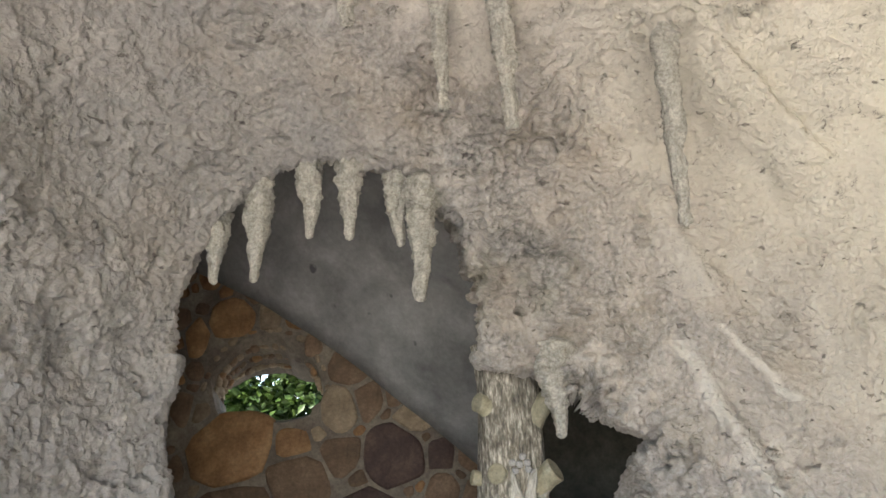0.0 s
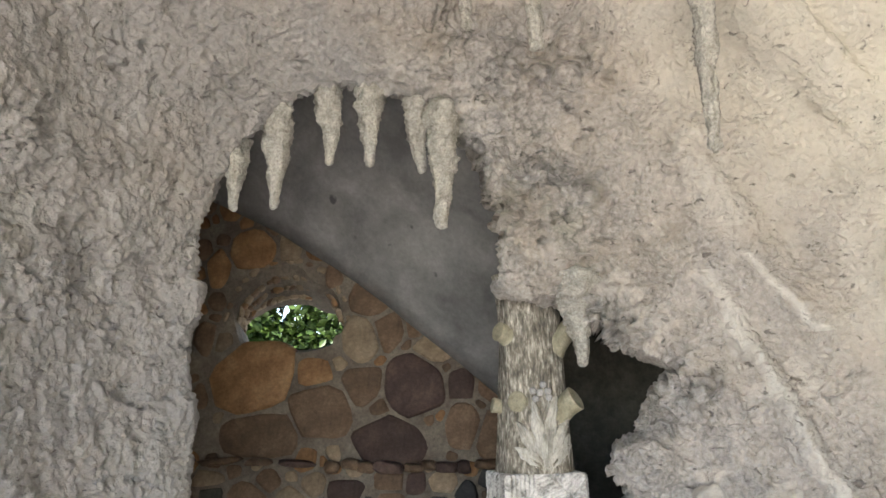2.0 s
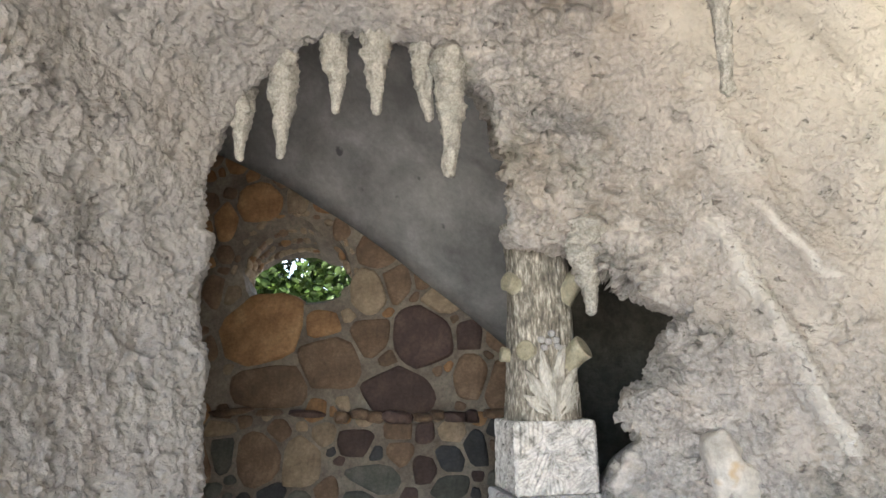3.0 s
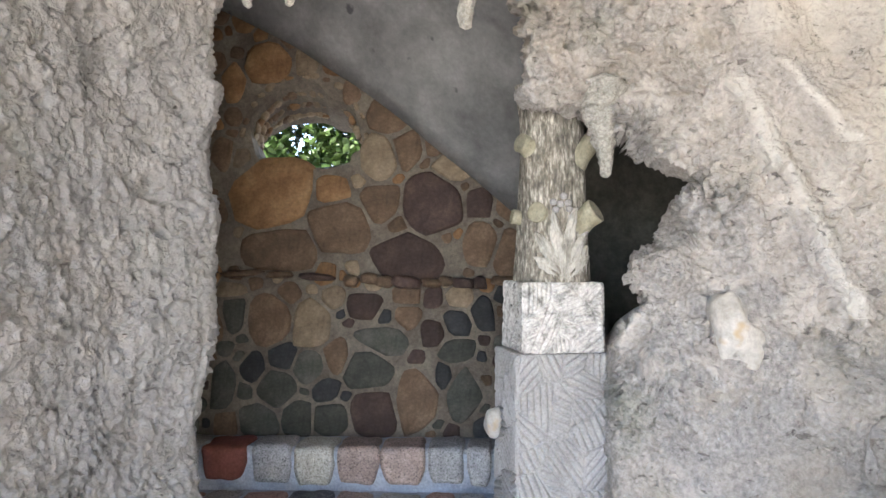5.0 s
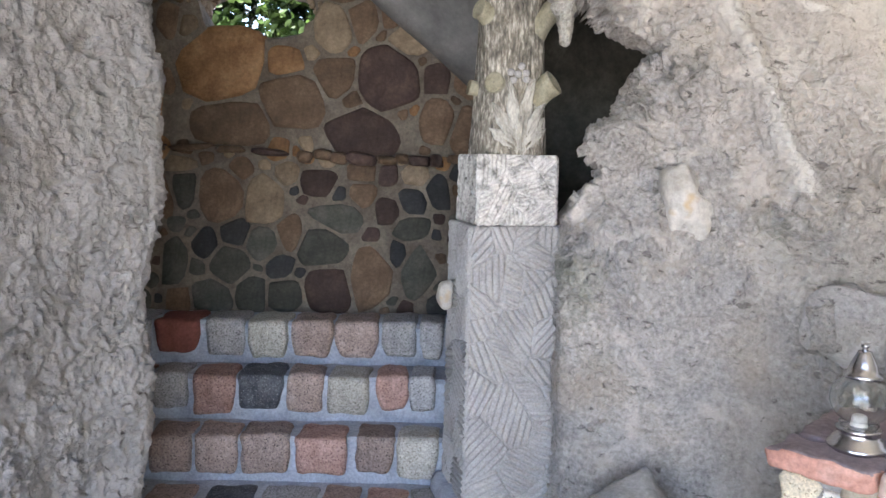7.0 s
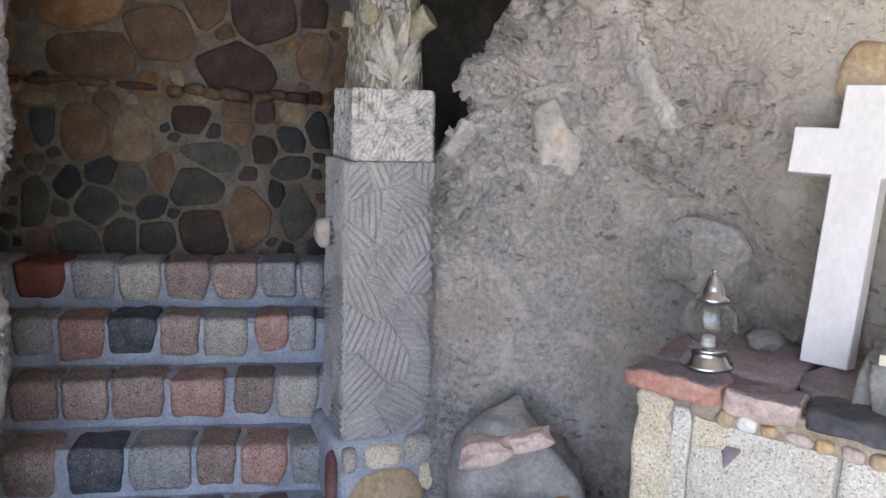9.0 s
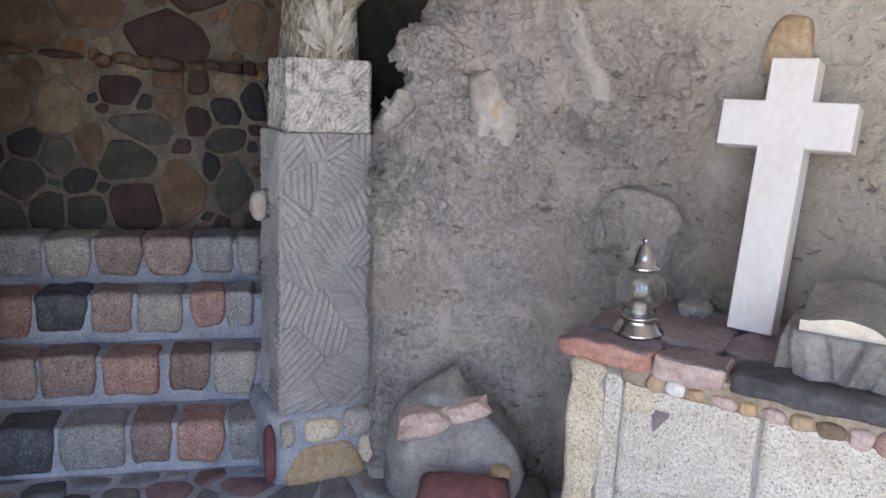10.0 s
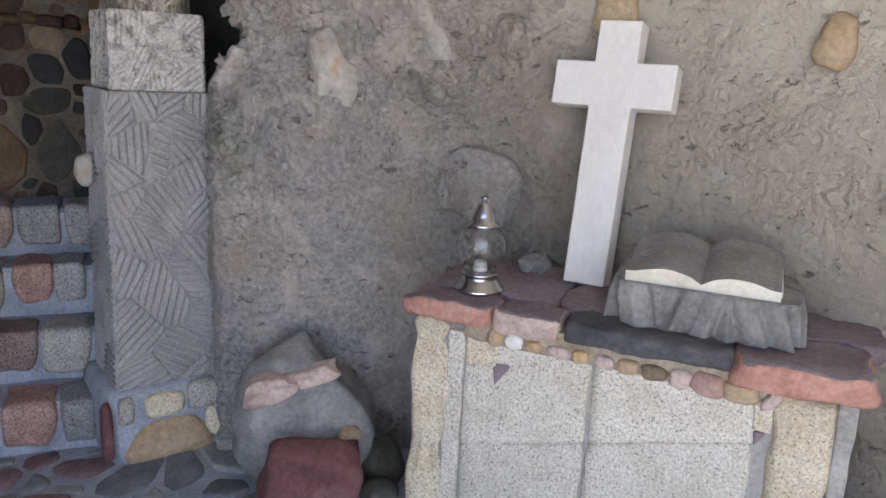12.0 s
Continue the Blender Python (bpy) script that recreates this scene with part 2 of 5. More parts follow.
GRANITE = material("speckled_granite", [(0.618, 0.570, 0.456), (0.731, 0.690, 0.586), (0.803, 0.765, 0.665)], 8, 0.8, 0.9, 130, 0.06, ((0.20, 0.185, 0.16), 170, 0.60, 0.69), contrast=1.4)
GRANITE_WARM = material("yellow_granite", [(0.600, 0.516, 0.360), (0.720, 0.636, 0.468), (0.792, 0.732, 0.588)], 9, 0.8, 0.9, 130, 0.06, ((0.26, 0.20, 0.12), 150, 0.59, 0.68), contrast=1.4)
SLAB_TOP = material("plum_flagstone", [(0.180, 0.143, 0.150), (0.255, 0.210, 0.217), (0.315, 0.270, 0.277)], 6, 0.75, 0.35, 60, 0.12)
SLAB_RED = material("red_sandstone", [(0.391, 0.195, 0.145), (0.517, 0.277, 0.214), (0.605, 0.391, 0.321)], 9, 0.85, 0.5, 70, 0.12)
SLAB_PINK = material("pink_sandstone", [(0.414, 0.310, 0.265), (0.552, 0.431, 0.374), (0.667, 0.564, 0.506)], 12, 0.85, 0.5, 70, 0.1)
SLAB_ROSE = material("rose_sandstone", [(0.36, 0.21, 0.175), (0.47, 0.30, 0.255), (0.54, 0.38, 0.33)], 12, 0.85, 0.5, 70, 0.1)
SLATE = material("dark_slate", [(0.06, 0.06, 0.065), (0.10, 0.10, 0.105), (0.16, 0.155, 0.155)], 12, 0.7, 0.5, 70, 0.1)
PEBBLE = material("amber_pebble", [(0.40, 0.25, 0.11), (0.53, 0.36, 0.19), (0.62, 0.49, 0.32)], 11, 0.55, 0.2, 60, 0.2)
MARBLE = material("white_marble", [(0.76, 0.735, 0.69), (0.81, 0.795, 0.76), (0.84, 0.83, 0.80)], 5, 0.5, 0.12, 60, spots=((0.42, 0.39, 0.33), 11, 0.68, 0.84), contrast=0.25, stretch=(1, 1, 0.6))
PAGE_EDGE = material("cream_marble", [(0.650, 0.598, 0.479), (0.780, 0.728, 0.605), (0.840, 0.840, 0.731)], 9, 0.6, 0.2, 60, contrast=0.5)
# dark page tone stands for the shade on the book's upward side
PAGE = material("shaded_page_marble", [(0.210, 0.200, 0.189), (0.284, 0.273, 0.257), (0.357, 0.341, 0.320)], 8, 0.8, 0.3, 80)
DRAPE = material("grey_carved_stone", [(0.17, 0.163, 0.152), (0.26, 0.25, 0.237), (0.35, 0.34, 0.325)], 10, 0.85, 0.35, 90)
QUARTZ = material("milky_quartz", [(0.36, 0.33, 0.28), (0.45, 0.425, 0.38), (0.53, 0.51, 0.47)], 7, 0.5, 0.3, 40, spots=((0.42, 0.30, 0.16), 8, 0.60, 0.70))
GRAVEL = material("sunlit_gravel", [(0.43, 0.40, 0.35), (0.53, 0.49, 0.43), (0.61, 0.57, 0.51)], 3, 0.95, 0.6, 40)
# dark tone stands for shade, in the hollow and on the gap's rubble
RECESS = material("shade_dark_rock", [(0.05, 0.049, 0.04), (0.09, 0.085, 0.068), (0.13, 0.125, 0.10)], 7, 0.85, 0.9, 40)
BOULDER = material("grey_boulder", [(0.187, 0.187, 0.187), (0.275, 0.270, 0.259), (0.363, 0.352, 0.336)], 9, 0.9, 0.6, 70)
BEDDING = material("tan_bedding_mortar", [(0.30, 0.245, 0.17), (0.40, 0.335, 0.245), (0.47, 0.41, 0.32)], 12, 0.9, 0.7, 90)
ALTAR_MORTAR = material("altar_mortar", [(0.33, 0.315, 0.285), (0.42, 0.405, 0.37), (0.50, 0.485, 0.45)], 9, 0.9, 0.5, 80)
PAVING = [material("slate_paving", [(0.117, 0.124, 0.137), (0.182, 0.189, 0.202), (0.247, 0.247, 0.260)], 9, 0.8, 0.4, 70, 0.25),
          material("plum_paving", [(0.169, 0.111, 0.117), (0.234, 0.163, 0.169), (0.299, 0.221, 0.221)], 9, 0.8, 0.4, 70, 0.2),
          material("grey_paving", [(0.221, 0.221, 0.215), (0.299, 0.299, 0.286), (0.377, 0.370, 0.351)], 9, 0.8, 0.4, 70, 0.2)]
BLOCKER_STONE = material("blocker_masonry", [(0.25, 0.24, 0.22), (0.33, 0.31, 0.28)], 3, 0.95, 0.4, 40)
LEAF = material("ivy_leaf", [(0.012, 0.026, 0.004), (0.028, 0.052, 0.008), (0.065, 0.10, 0.018)], 5, 0.5, 0.1, 40, coords="Object")
PLAIN_WHITE = material("plain_white", [(0.75, 0.74, 0.70), (0.82, 0.81, 0.78)], 5, 0.5, 0.05, 40)


def plain(name, colour, rough, metal=0.0, transmission=0.0, ior=1.45):
    m = bpy.data.materials.new(name)
    m.use_nodes = True
    b = m.node_tree.nodes["Principled BSDF"]
    b.inputs["Base Color"].default_value = (*colour, 1)
    b.inputs["Roughness"].default_value, b.inputs["Metallic"].default_value = rough, metal
    b.inputs["Transmission Weight"].default_value, b.inputs["IOR"].default_value = transmission, ior
    return m


CHROME = plain("chromed_tin", (0.50, 0.50, 0.52), 0.22, 1.0)
GLASS = plain("clear_glass", (0.97, 0.98, 0.97), 0.02, 0.0, 1.0)


# ---- building helpers ----
def mesh_of(name, verts, faces, mat_, smooth=True):
    me = bpy.data.meshes.new(name)
    me.from_pydata([tuple(map(float, v)) for v in verts], [], [tuple(map(int, q)) for q in faces])
    if smooth:
        me.polygons.foreach_set("use_smooth", [True] * len(me.polygons))
    me.materials.append(mat_)
    me.update()
    return me


def part(name, bm, mat_, parent=None, label="", smooth=True):
    """Links a bmesh or a mesh as one object, under a thing or a part where one is given."""
    if isinstance(bm, bmesh.types.BMesh):
        me = bpy.data.meshes.new(name)
        bmesh.ops.recalc_face_normals(bm, faces=bm.faces[:])
        bm.to_mesh(me)
        bm.free()
        me.materials.append(mat_)
        me.polygons.foreach_set("use_smooth", [smooth] * len(me.polygons))
    else:
        me = bm
    ob = new(name, me)
    ob.parent = parent
    return tagged(ob, label)


def thing(name, m, label, category, group="", kind=""):
    """An empty at the base of a thing, to hold its parts."""
    ob = new(name)
    ob.matrix_basis = m
    ob.empty_display_size = 0.05
    return tagged(ob, label, category, group, kind)


def lattice_noise(p, scale, seed):
    """Smooth value noise in -1..1 at the points p (n x 3)."""
    rng = np.random.RandomState(seed)
    tab = rng.uniform(-1, 1, (32, 32, 32)).astype(np.float32)
    q = np.asarray(p, np.float32) * np.float32(scale) + np.float32(100.37)
    i = np.floor(q).astype(np.int32)
    f = q - i
    f = f * f * (3 - 2 * f)
    i &= 31
    j = (i + 1) & 31
    out = 0
    for a in (0, 1):
        for b in (0, 1):
            for c in (0, 1):
                w = (f[:, 0] if a else 1 - f[:, 0]) * (f[:, 1] if b else 1 - f[:, 1]) * (f[:, 2] if c else 1 - f[:, 2])
                out = out + w * tab[(j if a else i)[:, 0], (j if b else i)[:, 1], (j if c else i)[:, 2]]
    return out


def fractal(p, scale, seed, octaves=3, gain=0.5):
    return sum(lattice_noise(p, scale * 2.03**k, seed + k) * gain**k for k in range(octaves))


def rounded_stone(w, d, h, seed, rough=0.12, square=4.0, cuts=3):
    """Vertices and faces of a worn block w x d x h about its centre."""
    verts, faces, index = [], [], {}
    n = cuts

    def vid(p):
        key = tuple(round(c, 5) for c in p)
        if key not in index:
            index[key] = len(verts)
            verts.append(p)
        return index[key]

    for ax in range(3):
        for s in (-1, 1):
            for i in range(n):
                for j in range(n):
                    quad = []
                    for a, b in ((0, 0), (1, 0), (1, 1), (0, 1)):
                        p = [0, 0, 0]
                        p[ax], p[(ax + 1) % 3], p[(ax + 2) % 3] = s, 2 * (i + a) / n - 1, 2 * (j + b) / n - 1
                        quad.append(vid(p))
                    faces.append(quad if s > 0 else quad[::-1])
    v = np.array(verts, float)
    v /= (np.abs(v) ** square).sum(1, keepdims=True) ** (1 / square)
    off = np.stack([lattice_noise(v, 1.3, seed + k) for k in (1, 2, 3)], 1)
    v = (v + rough * off) * (w / 2, d / 2, h / 2)
    return v, faces


def clip_half(poly, nx, ny, c):
    """The part of a convex polygon where nx*x + ny*y <= c."""
    out = []
    for k, p in enumerate(poly):
        q = poly[(k + 1) % len(poly)]
        a, b = nx * p[0] + ny * p[1] - c, nx * q[0] + ny * q[1] - c
        if a <= 0:
            out.append(p)
        if a * b < 0:
            s = a / (a - b)
            out.append((p[0] + s * (q[0] - p[0]), p[1] + s * (q[1] - p[1])))
    return out


def fitted_stones(seeds, bounds, gap):
    """Fits stones (x, y, radius) together, as a mason lays them: the outline of each, drawn in by the joint."""
    x0, y0, x1, y1 = bounds
    cells = []
    for i, (x, y, r) in enumerate(seeds):
        poly = [(x0, y0), (x1, y0), (x1, y1), (x0, y1)]
        for j, (u, v, s) in enumerate(seeds):
            if i == j or (u - x) ** 2 + (v - y) ** 2 > (2.4 * (r + s)) ** 2 + 0.1:
                continue
            nx, ny = u - x, v - y
            ln = math.hypot(nx, ny)
            c = (u * u + v * v - x * x - y * y + r * r - s * s) / 2
            poly = clip_half(poly, nx / ln, ny / ln, c / ln - gap)
            if len(poly) < 3:
                break
        if len(poly) < 3:
            continue
        poly = [(p[0] + (q[0] - p[0]) * a, p[1] + (q[1] - p[1]) * a) for p, q in zip(poly, poly[1:] + poly[:1]) for a in (0.0, 0.5)]
        poly = [(p[0] + 0.32 * r * noise.noise((p[0] * 7, p[1] * 7, i * 0.37)), p[1] + 0.32 * r * noise.noise((p[0] * 7, p[1] * 7, 40 + i * 0.37))) for p in poly]
        for _ in range(2):
            poly = [(p[0] * a + q[0] * (1 - a), p[1] * a + q[1] * (1 - a)) for p, q in zip(poly, poly[1:] + poly[:1]) for a in (0.78, 0.24)]
        cells.append((i, poly))
    return cells


def cobble(poly, proud, seed):
    """A stone face on an outline: local x, y in the outline's plane, z out of it. Returns vertices, faces and the centre."""
    pts = np.array(poly)
    c = pts.mean(0)
    pts = pts - c
    keep = [0]
    for k in range(1, len(pts)):
        if np.linalg.norm(pts[k] - pts[keep[-1]]) > 0.006:
            keep.append(k)
    pts = pts[keep]
    n = len(pts)
    rng = np.random.RandomState(seed)
    tilt = rng.uniform(-0.10, 0.10, 2)
    verts = []
    for f, z in ((1.0, -0.03), (0.985, proud * 0.35), (0.90, proud * 0.82), (0.55, proud)):
        ring = pts * f * (1 + 0.05 * lattice_noise(np.c_[pts * 14, np.full(n, seed * 0.7)], 1, 5)[:, None])
        for p in ring:
            verts.append((p[0], p[1], z + (p[0] * tilt[0] + p[1] * tilt[1] if z > 0 else 0)))
    verts.append((0, 0, proud * 1.02))
    faces = [(r * n + k, r * n + (k + 1) % n, (r + 1) * n + (k + 1) % n, (r + 1) * n + k) for r in range(3) for k in range(n)]
    faces += [(3 * n + k, 3 * n + (k + 1) % n, 4 * n) for k in range(n)]
    return verts, faces, c


def scatter_seeds(bounds, fixed, rmin, rmax, count, seed, keep=lambda x, y: True):
    rng = random.Random(seed)
    seeds = list(fixed)
    x0, y0, x1, y1 = bounds
    for k in range(count):
        r = rmax + (rmin - rmax) * min(1, k / (0.6 * count))
        x, y = rng.uniform(x0, x1), rng.uniform(y0, y1)
        if keep(x, y) and all(math.hypot(x - u, y - v) > 0.82 * (r + s) for u, v, s in seeds):
            seeds.append((x, y, r))
    return seeds


# ---- the cave ----
DOME = (0.40, 0.50)


def cave_field(x, y, z):
    """Below zero in the air of the grotto, above zero in its rock."""
    rho = np.hypot(x - DOME[0], y - DOME[1])
    up = np.clip((z - 2.05) / 1.45, 0, 0.999)
    wall = 2.20 * np.sqrt(1 - up * up)
    wall = wall + 0.05 * np.exp(-((x - 1.5) ** 2 + (y - 2.5) ** 2) / 0.3)
    d = (rho - wall) * 0.85
    d = np.where(z > 3.49, np.maximum(d, z - 3.49), d)
    flank = (-0.56 - 0.30 * (2.5 - y) + 0.16 * np.clip(z - 1.9, 0, 2) ** 1.5 - x) * 0.95
    t = np.clip(0.5 + 0.5 * (flank - d) / 0.25, 0, 1)
    d = d * (1 - t) + flank * t + 0.25 * t * (1 - t)
    # swelling of the wall below the small opening, and the rib that runs down beside it
    d = d + 0.07 * np.exp(-((x - 1.08) ** 2 / 0.05 + (z - 1.15) ** 2 / 0.12)) + 0.08 * np.exp(-((x - 0.93) ** 2 + (z - 1.47) ** 2) / 0.006) - 0.04 * np.exp(-((x - 1.02) ** 2 + (z - 1.36) ** 2) / 0.003) + 0.06 * np.exp(-((x - 1.12) ** 2 + (z - 1.66) ** 2) / 0.012)
    s = (x - 1.262) + 0.42 * (z - 1.75)
    d = d + 0.055 * np.exp(-s * s / 0.0022) * np.clip((z - 1.25) * 4, 0, 1) * np.clip((2.1 - z) * 3, 0, 1)
    s = (x - 1.34) + 0.70 * (z - 1.96)
    d = d + 0.05 * np.exp(-s * s / 0.004) * np.clip((z - 1.74) * 5, 0, 1) * np.clip((2.18 - z) * 5, 0, 1)
    s = (x - 1.385) + 0.70 * (z - 2.14)
    d = d - 0.045 * np.exp(-s * s / 0.003) * np.clip((z - 1.85) * 4, 0, 1) * np.clip((2.42 - z) * 4, 0, 1)
    # winged crust high on the wall, and the swollen mass under the longest stalactite
    u, v = (x - 1.34) * 0.73 - (z - 2.65) * 0.68, (x - 1.34) * 0.68 + (z - 2.65) * 0.73
    d = d + 0.065 * np.exp(-((u / 0.22) ** 4) - (v / 0.060) ** 6) + 0.04 * np.exp(-(((u + 0.30) / 0.16) ** 4) - (v / 0.10) ** 4)
    d = d + 0.05 * np.exp(-((x - 1.17) ** 2 + (z - 2.28) ** 2) / 0.012) + 0.03 * np.exp(-((x - 0.93) ** 2 + (z - 2.58) ** 2) / 0.006)
    d = d - 0.035 * np.exp(-((x - 1.525) ** 2 + (z - 1.357) ** 2) / 0.0022) + 0.035 * np.exp(-(((x - 1.54) / 0.095) ** 10 + ((z - 0.955) / 0.095) ** 10)) * (y > 1.8) * 1.7 + 0.03 * np.exp(-((x - 1.44) ** 2 + (z - 0.95) ** 2) / 0.004)
    # brow over the arch
    d = d + 0.06 * np.exp(-((np.hypot((x - 0.01) / 0.60, (z - 2.05) / 0.72) - 1) ** 2) / 0.05) * np.clip((z - 2.0) * 3, 0, 1) * (y > 1.2)
    return d


def opening_field(x, y, z):
    """Below zero inside the stair arch and the small opening beside the column."""
    back = np.clip(y - 2.42, 0, 0.6)
    left = np.interp(z, (0.0, 0.3, 0.65, 1.2, 2.05), (-0.58, -0.51, -0.45, -0.395, -0.365)) - 0.55 * back
    right = np.interp(z, (1.00, 1.22, 1.29, 1.35, 1.395, 1.41, 1.44, 1.50, 1.52, 1.535, 1.60, 1.69, 1.73, 1.755, 1.775, 1.79, 1.82, 1.86, 1.89, 1.92, 1.97, 1.995),
                      (0.78, 0.785, 0.81, 0.88, 0.885, 0.845, 0.83, 0.835, 0.86, 0.925, 0.94, 0.985, 1.03, 1.06, 1.02, 0.975, 0.895, 0.875, 0.85, 0.79, 0.72, 0.50))
    right = right + 0.4 * np.clip(y - 2.74, 0, 0.3) * np.clip((z - 1.2) * 5, 0, 1)
    slot = np.maximum(left - x, x - right)
    arch = (np.sqrt(((x - 0.04 + 0.2 * back) / (0.437 + 0.38 * back)) ** 2 + ((z - 2.05) / (0.57 + 0.62 * back)) ** 2) - 1) * 0.5
    d = np.where(z > 2.05, arch, slot)
    return np.maximum(d, 1.6 - y)


def rock(x, y, z, h):
    d = cave_field(x, y, z)
    o = opening_field(x, y, z)
    k = 0.035
    t = np.clip(0.5 + 0.5 * (o - d) / k, 0, 1)
    d = np.where(y > 1.5, o * (1 - t) + d * t - k * t * (1 - t), d)
    near = np.abs(d) < 0.2
    p = np.stack([x[near], y[near], z[near]], 1)
    q = p * (1, 1, 1.2) + 0.03 * np.stack([lattice_noise(p, 9, s) for s in (71, 72, 73)], 1)
    crumb = 0.3 + 0.6 * fractal(q, 26.0, 31, 2)
    brow = np.exp(-((np.hypot((p[:, 0] - 0.01) / 0.62, (p[:, 2] - 2.05) / 0.74) - 1) ** 2) / 0.05) * (p[:, 2] > 1.9)
    west = np.clip((-0.15 - p[:, 0]) / 0.5, 0, 1)
    amount = 0.46 + 0.55 * brow - 0.26 * west + 0.30 * np.clip(1.2 * lattice_noise(p, 2.1, 51), 0, 1) + 0.55 * np.exp(-((p[:, 0] - 0.95) ** 2 + (p[:, 2] - 1.6) ** 2) / 0.12)
    d[near] += 0.034 * fractal(p, 2.6, 11, 2) + amount * (0.022 * fractal(q, 6.0, 21, 2) + 0.009 * (crumb - 0.3))
    d = np.minimum(d, 2.96 - y)          # open room behind the front wall
    d = np.minimum(d, y + 0.62 + 0.50 * x)          # mouth, wider to the west, cut so as to steer the daylight
    return d


def surface_nets(fn, lo, hi, h):
    """A smooth sheet of quads on the zero of a field."""
    ax = [np.arange(a, b + h, h, dtype=np.float32) for a, b in zip(lo, hi)]
    x, y, z = np.meshgrid(*ax, indexing="ij")
    f = fn(x, y, z, h).astype(np.float32)
    f[[0, -1]], f[:, [0, -1]], f[:, :, [0, -1]] = -h, -h, -h
    s = f > 0
    n = f.shape
    cell = np.zeros((n[0] - 1, n[1] - 1, n[2] - 1), np.int8)
    for a in (0, 1):
        for b in (0, 1):
            for c in (0, 1):
                cell += s[a:n[0] - 1 + a, b:n[1] - 1 + b, c:n[2] - 1 + c]
    act = np.argwhere((cell > 0) & (cell < 8))
    idx = np.full(cell.shape, -1, np.int32)
    idx[tuple(act.T)] = np.arange(len(act))
    acc, cnt = np.zeros((len(act), 3)), np.zeros(len(act))
    for axis in range(3):
        for b in (0, 1):
            for c in (0, 1):
                p = act.copy()
                p[:, (axis + 1) % 3] += b
                p[:, (axis + 2) % 3] += c
                q = p.copy()
                q[:, axis] += 1
                fa, fb = f[tuple(p.T)], f[tuple(q.T)]
                cross = (fa > 0) != (fb > 0)
                t = np.where(cross, fa / np.where(cross, fa - fb, 1), 0)
                v = p.astype(float)
                v[:, axis] += t
                acc[cross] += v[cross]
                cnt[cross] += 1
    verts = acc / cnt[:, None] * h + np.array(lo)
    quads = []
    for axis in range(3):
        b, c = (axis + 1) % 3, (axis + 2) % 3
        sl = [slice(1, -1)] * 3
        sl[axis] = slice(0, -1)
        sm = [slice(1, -1)] * 3
        sm[axis] = slice(1, None)
        diff = s[tuple(sl)].astype(np.int8) - s[tuple(sm)].astype(np.int8)
        e = np.argwhere(diff != 0)
        sign = diff[tuple(e.T)]
        off = np.ones(3, int)
        off[axis] = 0
        e = e + off
        corner = []
        for u, w in ((-1, -1), (0, -1), (0, 0), (-1, 0)):
            g = e.copy()
            g[:, b] += u
            g[:, c] += w
            corner.append(idx[tuple(g.T)])
        qd = np.stack(corner, 1)
        qd[sign < 0] = qd[sign < 0][:, ::-1]
        quads.append(qd)
    quads = np.concatenate(quads)
    return verts, quads[(quads >= 0).all(1)]


def sheet(name, verts, quads, mat_):
    me = bpy.data.meshes.new(name)
    me.vertices.add(len(verts))
    me.vertices.foreach_set("co", np.asarray(verts, np.float32).ravel())
    me.loops.add(4 * len(quads))
    me.polygons.add(len(quads))
    me.loops.foreach_set("vertex_index", np.asarray(quads, np.int32).ravel())
    me.polygons.foreach_set("loop_start", np.arange(0, 4 * len(quads), 4, dtype=np.int32))
    me.polygons.foreach_set("use_smooth", np.ones(len(quads), bool))
    me.update(calc_edges=True)
    me.validate()
    me.materials.append(mat_)
    return me


